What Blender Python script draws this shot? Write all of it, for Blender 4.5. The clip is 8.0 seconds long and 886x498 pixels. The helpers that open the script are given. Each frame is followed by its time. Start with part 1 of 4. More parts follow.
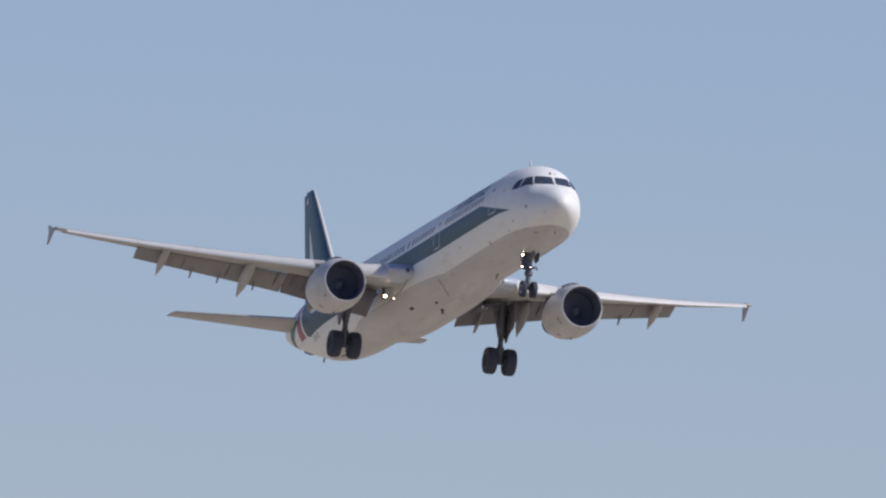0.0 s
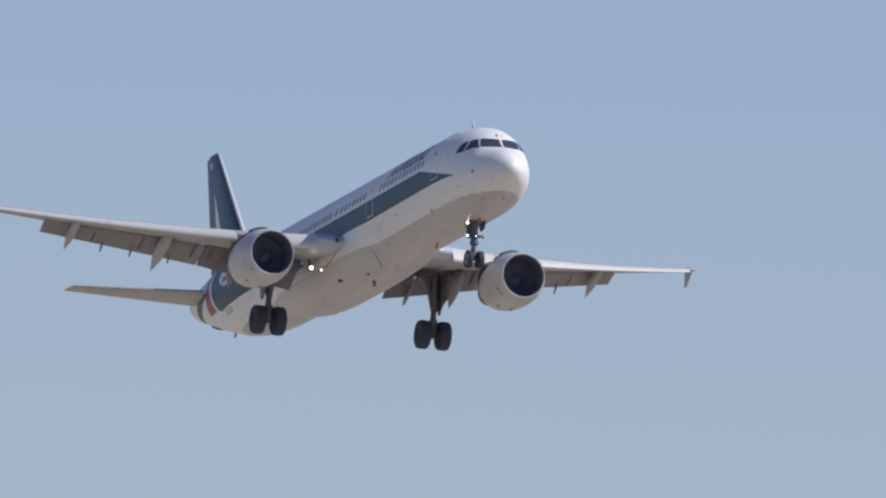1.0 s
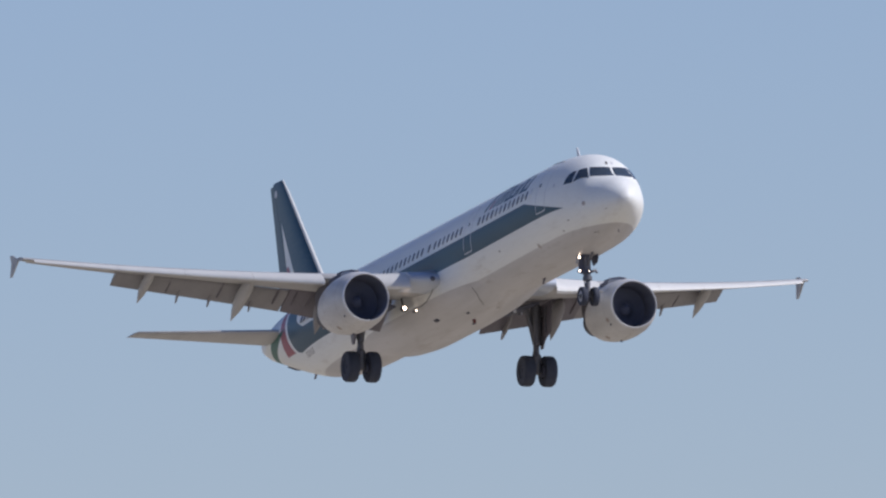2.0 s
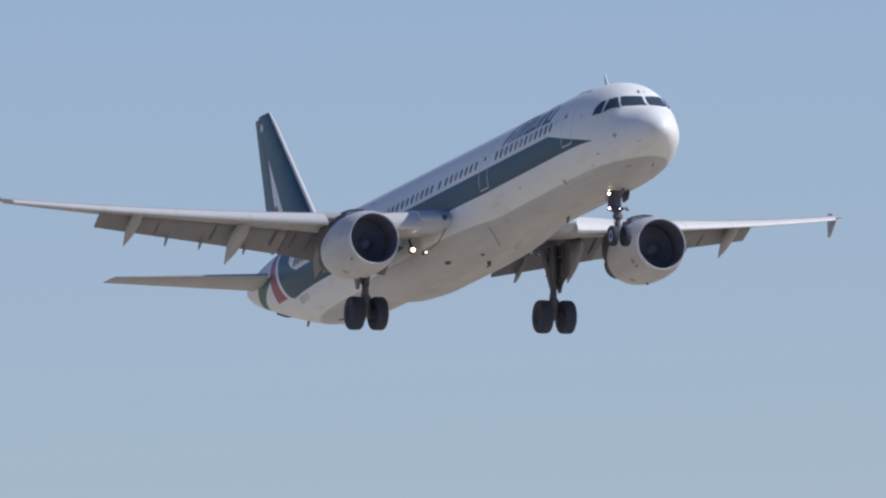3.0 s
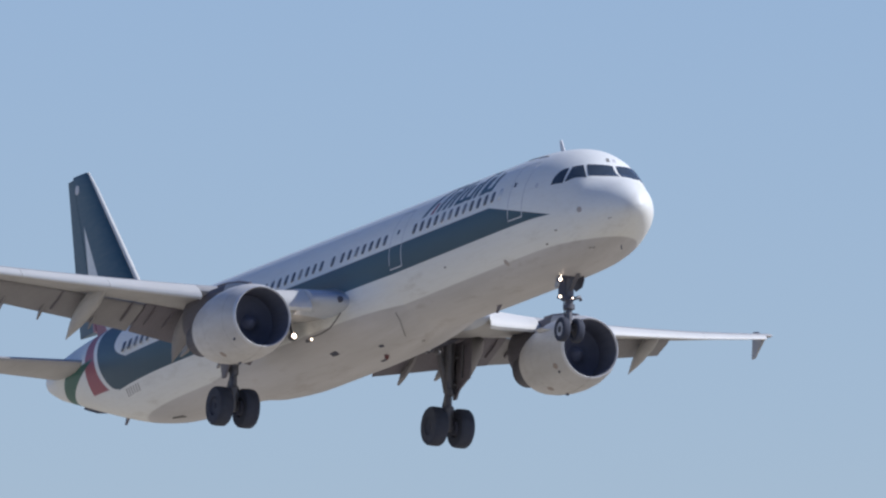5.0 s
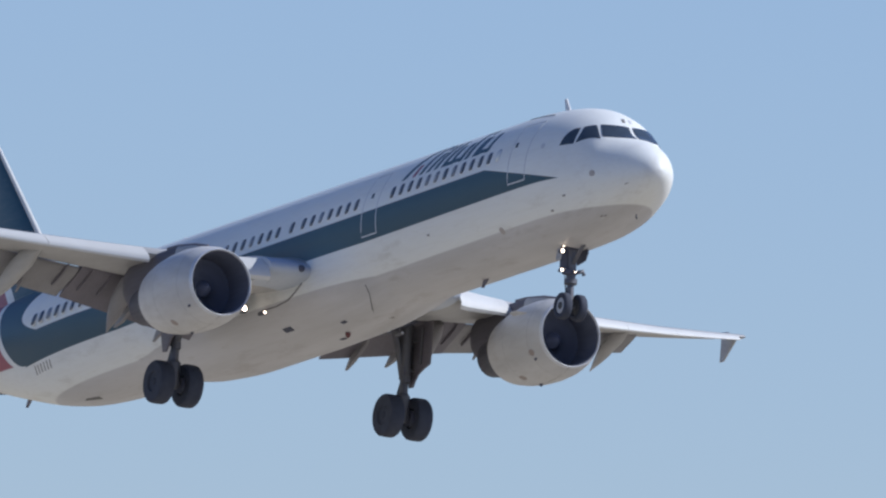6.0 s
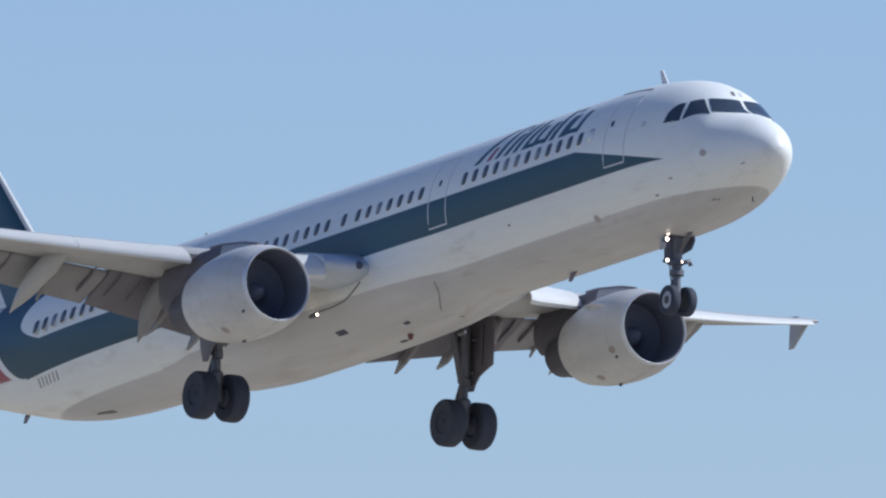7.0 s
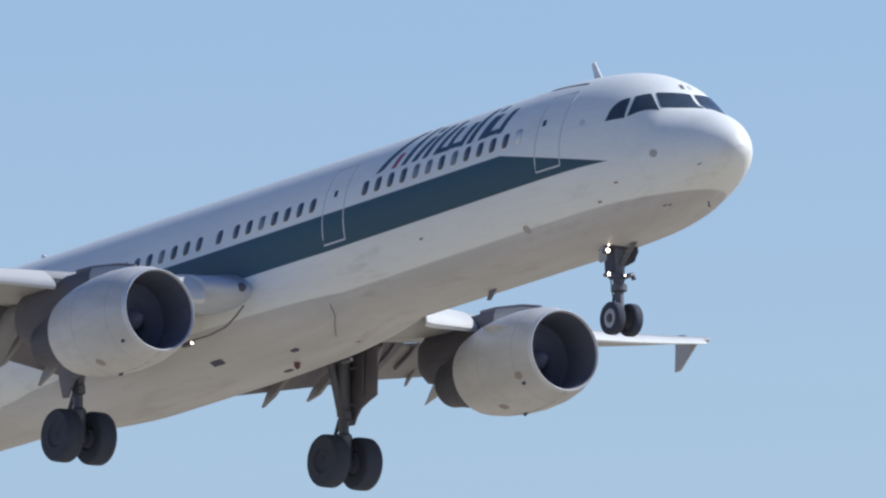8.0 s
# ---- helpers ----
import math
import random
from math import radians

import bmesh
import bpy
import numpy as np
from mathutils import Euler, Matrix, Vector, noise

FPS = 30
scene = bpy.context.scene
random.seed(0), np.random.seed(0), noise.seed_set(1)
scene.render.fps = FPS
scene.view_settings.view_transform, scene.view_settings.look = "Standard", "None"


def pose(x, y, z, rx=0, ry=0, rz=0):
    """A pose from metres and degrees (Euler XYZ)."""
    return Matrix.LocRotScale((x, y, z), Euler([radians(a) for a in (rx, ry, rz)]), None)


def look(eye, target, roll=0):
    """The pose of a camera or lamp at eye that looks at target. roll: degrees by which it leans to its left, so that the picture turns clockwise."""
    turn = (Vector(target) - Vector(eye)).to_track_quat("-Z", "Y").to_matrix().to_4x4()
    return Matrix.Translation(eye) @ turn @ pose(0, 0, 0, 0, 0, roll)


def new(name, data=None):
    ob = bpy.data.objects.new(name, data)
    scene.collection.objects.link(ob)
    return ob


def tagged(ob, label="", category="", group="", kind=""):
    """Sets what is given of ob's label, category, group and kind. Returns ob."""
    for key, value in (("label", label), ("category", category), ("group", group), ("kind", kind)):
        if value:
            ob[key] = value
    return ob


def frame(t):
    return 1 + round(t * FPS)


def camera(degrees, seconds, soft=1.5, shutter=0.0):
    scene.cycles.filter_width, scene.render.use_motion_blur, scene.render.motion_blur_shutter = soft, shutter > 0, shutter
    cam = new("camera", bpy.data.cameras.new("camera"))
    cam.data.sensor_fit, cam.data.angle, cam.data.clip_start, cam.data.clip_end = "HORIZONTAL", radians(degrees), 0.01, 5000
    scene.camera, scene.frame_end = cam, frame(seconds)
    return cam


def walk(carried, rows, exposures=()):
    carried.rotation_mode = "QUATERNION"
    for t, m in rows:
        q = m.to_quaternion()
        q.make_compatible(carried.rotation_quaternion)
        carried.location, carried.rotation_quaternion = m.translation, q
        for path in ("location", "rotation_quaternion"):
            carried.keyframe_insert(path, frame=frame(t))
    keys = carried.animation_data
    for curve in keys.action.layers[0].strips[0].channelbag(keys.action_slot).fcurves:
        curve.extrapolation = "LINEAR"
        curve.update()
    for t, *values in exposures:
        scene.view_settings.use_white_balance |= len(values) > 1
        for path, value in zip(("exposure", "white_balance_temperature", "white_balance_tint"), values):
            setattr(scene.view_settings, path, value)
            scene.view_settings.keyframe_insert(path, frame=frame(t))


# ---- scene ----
# The camera stands on the ground with a long lens and follows an airliner on its final approach.
# Aircraft space: origin at the nose, x aft, y to starboard, z up, metres.
FLIGHT = [
    (0.00, pose(-102.295, 901.452, 66.012, 3.007, 6.984, 113.342)),
    (0.50, pose(-89.540, 873.123, 63.376, 3.132, 7.207, 113.659)),
    (1.00, pose(-76.788, 844.702, 60.704, 2.753, 6.920, 113.828)),
    (1.20, pose(-71.678, 833.314, 59.640, 2.507, 6.710, 113.890)),
    (1.50, pose(-64.030, 816.206, 58.096, 2.293, 6.419, 113.893)),
    (1.75, pose(-57.647, 801.935, 56.847, 2.115, 6.178, 113.897)),
    (2.00, pose(-51.254, 787.651, 55.633, 1.937, 5.936, 113.901)),
    (2.30, pose(-43.572, 770.494, 54.222, 1.723, 5.646, 113.908)),
    (2.50, pose(-38.490, 759.033, 53.385, 1.882, 5.671, 113.773)),
    (3.00, pose(-25.758, 730.352, 51.452, 1.937, 5.912, 113.453)),
    (3.50, pose(-12.965, 701.623, 49.598, 1.934, 5.980, 113.203)),
    (4.00, pose(0.000, 672.891, 47.807, 1.464, 5.829, 113.370)),
    (4.50, pose(12.967, 644.108, 46.288, 1.774, 6.058, 113.448)),
    (4.70, pose(18.147, 632.577, 45.762, 2.183, 6.274, 113.432)),
    (5.05, pose(27.263, 612.392, 44.863, 2.713, 6.559, 113.517)),
    (5.25, pose(32.481, 600.846, 44.380, 3.016, 6.722, 113.568)),
    (5.50, pose(39.011, 586.402, 43.808, 3.396, 6.924, 113.631)),
    (5.80, pose(46.859, 569.053, 43.166, 3.852, 7.167, 113.710)),
    (6.00, pose(52.101, 557.465, 42.677, 3.635, 7.071, 113.756)),
    (6.50, pose(65.134, 528.421, 41.587, 3.560, 6.933, 113.569)),
    (7.00, pose(78.174, 499.307, 40.591, 3.289, 6.665, 113.287)),
    (7.50, pose(91.211, 470.124, 39.728, 3.156, 6.381, 112.882)),
    (8.00, pose(104.290, 440.902, 39.083, 3.358, 6.322, 112.512)),
]
PATH = [
    (0.0, pose(0, 0, 1.7, 93.8780, -2.1273, 6.6749)),
    (0.1, pose(0, 0, 1.7, 93.8653, -2.1174, 6.5568)),
    (0.2, pose(0, 0, 1.7, 93.8421, -2.1075, 6.4446)),
    (0.3, pose(0, 0, 1.7, 93.7931, -2.0976, 6.2590)),
    (0.4, pose(0, 0, 1.7, 93.7228, -2.0877, 6.0679)),
    (0.5, pose(0, 0, 1.7, 93.6866, -2.0778, 5.8507)),
    (0.6, pose(0, 0, 1.7, 93.6884, -1.9133, 5.6913)),
    (0.7, pose(0, 0, 1.7, 93.6854, -1.7487, 5.5882)),
    (0.8, pose(0, 0, 1.7, 93.6858, -1.5842, 5.5011)),
    (0.9, pose(0, 0, 1.7, 93.6798, -1.4196, 5.4049)),
    (1.0, pose(0, 0, 1.7, 93.7031, -1.2551, 5.3132)),
    (1.2, pose(0, 0, 1.7, 93.7350, -0.5576, 5.1675)),
    (2.3, pose(0, 0, 1.7, 93.7108, 2.3981, 3.8747)),
    (2.5, pose(0, 0, 1.7, 93.6812, 2.6078, 3.4488)),
    (2.7, pose(0, 0, 1.7, 93.5957, 2.4445, 3.1893)),
    (2.8, pose(0, 0, 1.7, 93.5323, 2.3629, 3.0774)),
    (3.0, pose(0, 0, 1.7, 93.5314, 2.1995, 2.8068)),
    (3.2, pose(0, 0, 1.7, 93.5543, 1.9565, 2.2974)),
    (3.3, pose(0, 0, 1.7, 93.5511, 1.8350, 2.0278)),
    (3.5, pose(0, 0, 1.7, 93.5216, 1.5920, 1.6507)),
    (3.7, pose(0, 0, 1.7, 93.5245, 1.6389, 1.3622)),
    (3.8, pose(0, 0, 1.7, 93.5849, 1.6624, 1.2124)),
    (4.0, pose(0, 0, 1.7, 93.6525, 1.7092, 0.6737)),
    (4.2, pose(0, 0, 1.7, 93.6684, 1.2940, 0.1025)),
    (4.3, pose(0, 0, 1.7, 93.7344, 1.0864, -0.0878)),
    (4.5, pose(0, 0, 1.7, 93.8653, 0.6712, -0.4851)),
    (4.7, pose(0, 0, 1.7, 93.8307, -0.1524, -0.9079)),
    (5.8, pose(0, 0, 1.7, 93.8959, -2.1549, -4.2878)),
    (5.9, pose(0, 0, 1.7, 93.8886, -2.3006, -4.5941)),
    (6.0, pose(0, 0, 1.7, 93.8791, -2.4463, -4.8831)),
    (6.1, pose(0, 0, 1.7, 93.8789, -2.2358, -5.1379)),
    (6.2, pose(0, 0, 1.7, 93.8798, -2.0252, -5.3958)),
    (6.3, pose(0, 0, 1.7, 93.8860, -1.8146, -5.6783)),
    (6.4, pose(0, 0, 1.7, 93.8836, -1.6041, -6.0000)),
    (6.5, pose(0, 0, 1.7, 93.8888, -1.3935, -6.3634)),
    (6.6, pose(0, 0, 1.7, 93.8992, -1.2267, -6.7174)),
    (6.7, pose(0, 0, 1.7, 93.9118, -1.0599, -7.0238)),
    (6.8, pose(0, 0, 1.7, 93.9538, -0.8931, -7.3128)),
    (6.9, pose(0, 0, 1.7, 93.9900, -0.7262, -7.6096)),
    (7.0, pose(0, 0, 1.7, 94.0359, -0.5594, -7.9619)),
    (7.1, pose(0, 0, 1.7, 94.0713, -0.3605, -8.4003)),
    (7.2, pose(0, 0, 1.7, 94.0830, -0.1615, -8.8121)),
    (7.3, pose(0, 0, 1.7, 94.0919, 0.0374, -9.2613)),
    (7.4, pose(0, 0, 1.7, 94.0945, 0.2363, -9.6799)),
    (7.5, pose(0, 0, 1.7, 94.1099, 0.4353, -10.0572)),
    (7.6, pose(0, 0, 1.7, 94.1656, 0.5708, -10.4241)),
    (7.7, pose(0, 0, 1.7, 94.2336, 0.7062, -10.8470)),
    (7.8, pose(0, 0, 1.7, 94.3022, 0.8417, -11.3195)),
    (8.0, pose(0, 0, 1.7, 94.3665, 1.1127, -12.3495)),
]


cam = camera(2.55, 8.0, soft=2.3, shutter=0.0)
EXPOSURES = [(0.0, -0.05, 6150, 28), (2.5, -0.02, 5930, 26), (4.5, 0.05, 5850, 24), (6.0, 0.13, 5720, 22), (7.0, 0.18, 5650, 20), (8.0, 0.26, 5850, 20)]
walk(cam, PATH, EXPOSURES)

# ---- world and sun ----
SUN_EL, SUN_AZ = 42.0, 96.0      # azimuth clockwise from +y
world = bpy.data.worlds.new("sky")
scene.world = world
world.use_nodes = True
wn = world.node_tree
sky = wn.nodes.new("ShaderNodeTexSky")
sky.sky_type = 'NISHITA'
sky.sun_disc = False
sky.sun_elevation = radians(SUN_EL)
sky.sun_rotation = radians(SUN_AZ)
sky.altitude = 0
sky.air_density, sky.dust_density, sky.ozone_density = 0.95, 0.25, 4.4
wn.links.new(sky.outputs[0], wn.nodes["Background"].inputs[0])
wn.nodes["Background"].inputs[1].default_value = 0.0885
sun_data = bpy.data.lights.new("sun", "SUN")
sun_data.energy, sun_data.angle, sun_data.color = 3.7, radians(0.53), (0.99, 1.0, 0.845)
sun = new("sun", sun_data)
sun_dir = Vector((math.sin(radians(SUN_AZ)) * math.cos(radians(SUN_EL)), math.cos(radians(SUN_AZ)) * math.cos(radians(SUN_EL)), math.sin(radians(SUN_EL))))
sun.matrix_world = look(sun_dir * 900, (0, 0, 0))


# ---- materials ----
class Nodes:
    """Small helper for node graphs of one material."""

    def __init__(self, name, rough=0.4, metal=0.0, coat=0.0):
        self.mat = bpy.data.materials.new(name)
        self.mat.use_nodes = True
        self.tree = self.mat.node_tree
        self.bsdf = self.tree.nodes["Principled BSDF"]
        self.bsdf.inputs["Roughness"].default_value = rough
        self.bsdf.inputs["Metallic"].default_value = metal
        self.bsdf.inputs["Coat Weight"].default_value = coat
        self.bsdf.inputs["Coat Roughness"].default_value = 0.12
        self.coord = None

    def node(self, kind, **values):
        n = self.tree.nodes.new(kind)
        for k, v in values.items():
            n.inputs[k].default_value = v
        return n

    def link(self, a, b):
        self.tree.links.new(a, b)

    def obj(self):
        if self.coord is None:
            self.coord = self.tree.nodes.new("ShaderNodeTexCoord")
        return self.coord.outputs["Object"]

    def put(self, sock, v):
        if isinstance(v, (int, float)):
            sock.default_value = v
        else:
            self.link(v, sock)

    def math(self, op, a, b=0.0, clamp=False):
        n = self.tree.nodes.new("ShaderNodeMath")
        n.operation = op
        n.use_clamp = clamp
        self.put(n.inputs[0], a)
        self.put(n.inputs[1], b)
        return n.outputs[0]

    def mix(self, fac, a, b, blend="MIX"):
        n = self.tree.nodes.new("ShaderNodeMix")
        n.data_type, n.blend_type = "RGBA", blend
        self.put(n.inputs[0], fac)
        for sock, v in ((n.inputs[6], a), (n.inputs[7], b)):
            if isinstance(v, tuple):
                sock.default_value = (*v, 1) if len(v) == 3 else v
            else:
                self.link(v, sock)
        return n.outputs[2]

    def noise(self, scale, detail=4.0, stretch=(1, 1, 1), rough=0.55):
        m = self.tree.nodes.new("ShaderNodeMapping")
        m.inputs["Scale"].default_value = stretch
        self.link(self.obj(), m.inputs[0])
        n = self.node("ShaderNodeTexNoise", Scale=scale, Detail=detail, Roughness=rough)
        self.link(m.outputs[0], n.inputs["Vector"])
        return n.outputs[0]

    def ramp(self, fac, lo, hi, a=0.0, b=1.0):
        n = self.tree.nodes.new("ShaderNodeMapRange")
        n.inputs[1].default_value, n.inputs[2].default_value = lo, hi
        n.inputs[3].default_value, n.inputs[4].default_value = a, b
        self.put(n.inputs[0], fac)
        return n.outputs[0]

    def xyz(self):
        s = self.tree.nodes.new("ShaderNodeSeparateXYZ")
        self.link(self.obj(), s.inputs[0])
        return s.outputs

    def above(self, a, b, soft=0.012):
        """1 where a is greater than b."""
        d = self.math("SUBTRACT", a, b)
        return self.ramp(d, -soft, soft)

    def bump(self, height, strength, distance=0.02):
        n = self.node("ShaderNodeBump", Strength=strength, Distance=distance)
        self.link(height, n.inputs["Height"])
        self.link(n.outputs[0], self.bsdf.inputs["Normal"])

    def base(self, sock):
        if isinstance(sock, tuple):
            self.bsdf.inputs["Base Color"].default_value = (*sock, 1)
        else:
            self.link(sock, self.bsdf.inputs["Base Color"])
        return self.mat


def weathered(name, col, rough=0.45, metal=0.0, coat=0.0, dirt=0.25, streak=(0.25, 3.0, 3.0), bump=0.03):
    """Painted or bare metal with soft grime in two sizes, drawn out along the airflow."""
    m = Nodes(name, rough, metal, coat)
    big = m.noise(0.55, 3, streak)
    fine = m.noise(5.0, 5, streak)
    k = m.math("MULTIPLY", m.ramp(big, 0.35, 0.75), dirt)
    k2 = m.math("MULTIPLY", m.ramp(fine, 0.45, 0.8), dirt * 0.6)
    c = m.mix(k, col, tuple(v * 0.55 for v in col))
    c = m.mix(k2, c, tuple(v * 0.7 * w for v, w in zip(col, (1.0, 0.94, 0.86))))
    m.link(m.ramp(fine, 0.3, 0.8, max(rough - 0.08, 0.05), min(rough + 0.12, 1)), m.bsdf.inputs["Roughness"])
    if bump:
        m.bump(fine, bump)
    return m.base(c)


# The green is lifted and blued to carry distance haze.
GREEN = (0.028, 0.077, 0.112)
WHITE = (0.80, 0.803, 0.768)
GREY = (0.565, 0.55, 0.548)
RED = (0.34, 0.085, 0.115)


def livery():
    """White fuselage, dark green cheat line that fills the rear body, red and green marks behind it, grey belly."""
    m = Nodes("fuselage_paint", 0.45, 0.0, 0.0)
    m.bsdf.inputs["Specular IOR Level"].default_value = 0.3
    x, y, z = m.xyz()
    big = m.noise(0.5, 3, (0.25, 2.5, 2.5))
    fine = m.noise(4.0, 5, (0.3, 3, 3))
    grime = m.math("MULTIPLY", m.ramp(fine, 0.45, 0.85), 0.22)
    white = m.mix(m.math("MULTIPLY", m.ramp(big, 0.4, 0.75), 0.26), WHITE, (0.66, 0.64, 0.61))
    grey = m.mix(m.ramp(big, 0.35, 0.7), GREY, (0.47, 0.455, 0.445))
    green = m.mix(m.math("MULTIPLY", m.ramp(big, 0.4, 0.75), 0.4), GREEN, (0.034, 0.082, 0.112))
    # cheat line: constant band with a slanted front end
    edge_lo = m.math("SUBTRACT", -0.48, m.math("MULTIPLY", x, 0.0062))
    edge_hi = m.math("SUBTRACT", 0.36, m.math("MULTIPLY", x, 0.0042))
    band = m.math("MULTIPLY", m.above(z, edge_lo), m.above(edge_hi, z))
    slant = m.above(x, m.math("ADD", 3.04, m.math("MULTIPLY", m.math("ADD", z, 0.50), 4.69)), 0.03)
    band = m.math("MULTIPLY", band, slant)
    # rear: all above the lower edge is green behind the rounded end of the white window field
    dz = m.math("SUBTRACT", z, 0.85)
    k = m.math("MULTIPLY", m.math("MULTIPLY", dz, dz), m.ramp(dz, -0.001, 0.001, -3.3, -1.1))
    rear = m.math("MULTIPLY", m.above(x, m.math("ADD", 36.1, k), 0.03), m.above(z, edge_lo))
    body = m.math("MAXIMUM", band, rear)
    root = m.math("SQRT", m.math("MAXIMUM", m.math("DIVIDE", m.math("ADD", z, 0.66), 1.76), 0.0))
    end = m.math("ADD", 36.0, m.math("MULTIPLY", root, 2.1))
    body = m.math("MULTIPLY", body, m.above(end, x, 0.02))
    c = m.mix(body, white, green)
    # red field and green field on the tail cone
    r = m.above(x, m.math("ADD", end, 0.38), 0.03)
    r = m.math("MULTIPLY", r, m.above(z, m.math("ADD", -3.07, m.math("MULTIPLY", x, 0.0686)), 0.02))
    r = m.math("MULTIPLY", r, m.above(m.math("ADD", 39.0, m.math("MULTIPLY", z, 0.35)), x, 0.03))
    c = m.mix(r, c, RED)
    g = m.above(x, m.math("ADD", 40.24, m.math("MULTIPLY", m.math("SUBTRACT", 0.23, z), 3.7)), 0.03)
    g = m.math("MULTIPLY", g, m.above(m.math("ADD", 41.84, m.math("MULTIPLY", m.math("SUBTRACT", 0.55, z), 1.22)), x, 0.03))
    g = m.math("MULTIPLY", g, m.above(0.75, z, 0.03))
    c = m.mix(g, c, (0.02, 0.12, 0.09))
    low = m.math("SUBTRACT", -1.37, m.math("MULTIPLY", x, 0.0068))
    c = m.mix(m.math("MULTIPLY", m.above(low, z, 0.02), m.above(x, 0.8, 0.05)), c, grey)
    c = m.mix(grime, c, m.mix(1.0, c, (0.74, 0.70, 0.64), "MULTIPLY"))
    stain = m.noise(1.6, 5, (0.35, 1.2, 1.2), 0.65)
    spots = m.math("MULTIPLY", m.ramp(stain, 0.56, 0.72), m.ramp(z, -0.2, -1.2, 0.12, 0.5))
    c = m.mix(spots, c, m.mix(1.0, c, (0.66, 0.62, 0.57), "MULTIPLY"))
    # frame and skin joints as fine relief
    w = m.tree.nodes.new("ShaderNodeTexWave")
    w.inputs["Scale"].default_value = 0.3
    m.link(m.obj(), w.inputs["Vector"])
    m.bump(m.mix(0.5, w.outputs[0], fine), 0.05, 0.02)
    return m.base(c)


M_FUS = livery()
M_WHITE = weathered("white_paint", WHITE, 0.35, coat=0.3, dirt=0.15)
M_GREY = weathered("grey_paint", (0.44, 0.43, 0.42), 0.5, dirt=0.35)
# Flap grey is taken darker to hold the shade under the wing.
M_FLAP = weathered("shaded_flap_paint", (0.27, 0.26, 0.265), 0.5, dirt=0.4)
# Bluer and darker than the slats next to it.
M_ROOT = weathered("root_blue_grey", (0.46, 0.50, 0.57), 0.35, dirt=0.2)
M_SLAT = weathered("slat_paint", (0.65, 0.64, 0.61), 0.4, dirt=0.15)


def fin_livery():
    """Dark green fin with a white flash and a red field behind its lower part."""
    m = Nodes("fin_paint", 0.42)
    m.bsdf.inputs["Specular IOR Level"].default_value = 0.35
    x, y, z = m.xyz()
    big, fine = m.noise(0.6, 3), m.noise(4.0, 5, (0.4, 2, 2))
    green = m.mix(m.math("MULTIPLY", m.ramp(big, 0.4, 0.75), 0.4), GREEN, (0.034, 0.082, 0.112))
    front = m.math("ADD", 39.3, m.math("MULTIPLY", m.math("SUBTRACT", z, 2.15), 0.716))
    back = m.math("ADD", 41.4, m.math("MULTIPLY", m.math("SUBTRACT", z, 3.75), 0.26))
    inside = m.math("MULTIPLY", m.above(x, front, 0.03), m.above(back, x, 0.03))
    c = m.mix(inside, green, WHITE)
    red = m.math("MULTIPLY", inside, m.above(x, m.math("ADD", front, 0.5), 0.03))
    red = m.math("MULTIPLY", red, m.above(3.85, z, 0.05))
    c = m.mix(red, c, RED)
    c = m.mix(m.math("MULTIPLY", m.ramp(fine, 0.45, 0.85), 0.2), c, (0.2, 0.2, 0.2))
    m.bump(fine, 0.03)
    return m.base(c)


M_FIN = fin_livery()
M_COWL = weathered("cowl_paint", (0.60, 0.585, 0.57), 0.45, coat=0.0, dirt=0.55, streak=(0.5, 1.5, 1.5))
M_LIP = weathered("satin_lip", (0.64, 0.65, 0.68), 0.45, 0.4, dirt=0.2)
# Soot and the shade beside the engine are both in this colour.
M_PYLON = weathered("soot_and_shade_paint", (0.175, 0.16, 0.182), 0.6, dirt=0.45)
# Soot and heat stain, plus the deep shade between cowl and wing.
M_SOOT_SHADE = weathered("soot_heat_and_shade", (0.125, 0.118, 0.14), 0.7, dirt=0.5)
M_HUB = weathered("dusty_hub", (0.09, 0.09, 0.092), 0.85, 0.0, dirt=0.5)
M_METAL = weathered("strut_metal", (0.15, 0.15, 0.165), 0.5, 0.4, dirt=0.4)
# Dark parts and stand-ins for shade, lifted bluish for haze.
M_DARK = weathered("dark_parts_and_shade", (0.095, 0.10, 0.135), 0.85, dirt=0.3)
M_CORE = weathered("burnt_metal", (0.085, 0.083, 0.105), 0.6, 0.2, dirt=0.5)
# Blade colour holds the bluish haze in front of the fan.
M_FAN = weathered("hazed_titanium_blade", (0.12, 0.13, 0.18), 0.7, 0.0, dirt=0.3)
# Rubber is blued in its colour for haze.
M_TYRE = weathered("tyre_rubber", (0.046, 0.052, 0.075), 0.85, dirt=0.3, streak=(1, 1, 1))
M_RIM = weathered("wheel_rim", (0.46, 0.46, 0.47), 0.6, 0.1, dirt=0.4)
# Lining colour is darkened for shade in the duct and blued for haze.
M_DUCT = weathered("shaded_inlet_lining", (0.115, 0.125, 0.17), 0.7, dirt=0.3)
M_SCUFF = weathered("rubbed_primer", (0.36, 0.30, 0.27), 0.6, dirt=0.4)
M_STAIN = weathered("faded_plate", (0.46, 0.41, 0.38), 0.6, dirt=0.4)
M_JOINT = weathered("cowl_gap", (0.40, 0.39, 0.38), 0.6, dirt=0.3)
M_LINE = weathered("panel_gap", (0.16, 0.155, 0.15), 0.7, dirt=0.3)
M_REG = weathered("registration_paint", (0.30, 0.28, 0.27), 0.5, dirt=0.2)
M_TEXT = weathered("title_paint", GREEN, 0.4, dirt=0.2)
M_REDP = weathered("red_paint", RED, 0.4, dirt=0.2)
M_FRAME = weathered("window_frame", (0.62, 0.62, 0.63), 0.45, dirt=0.2)


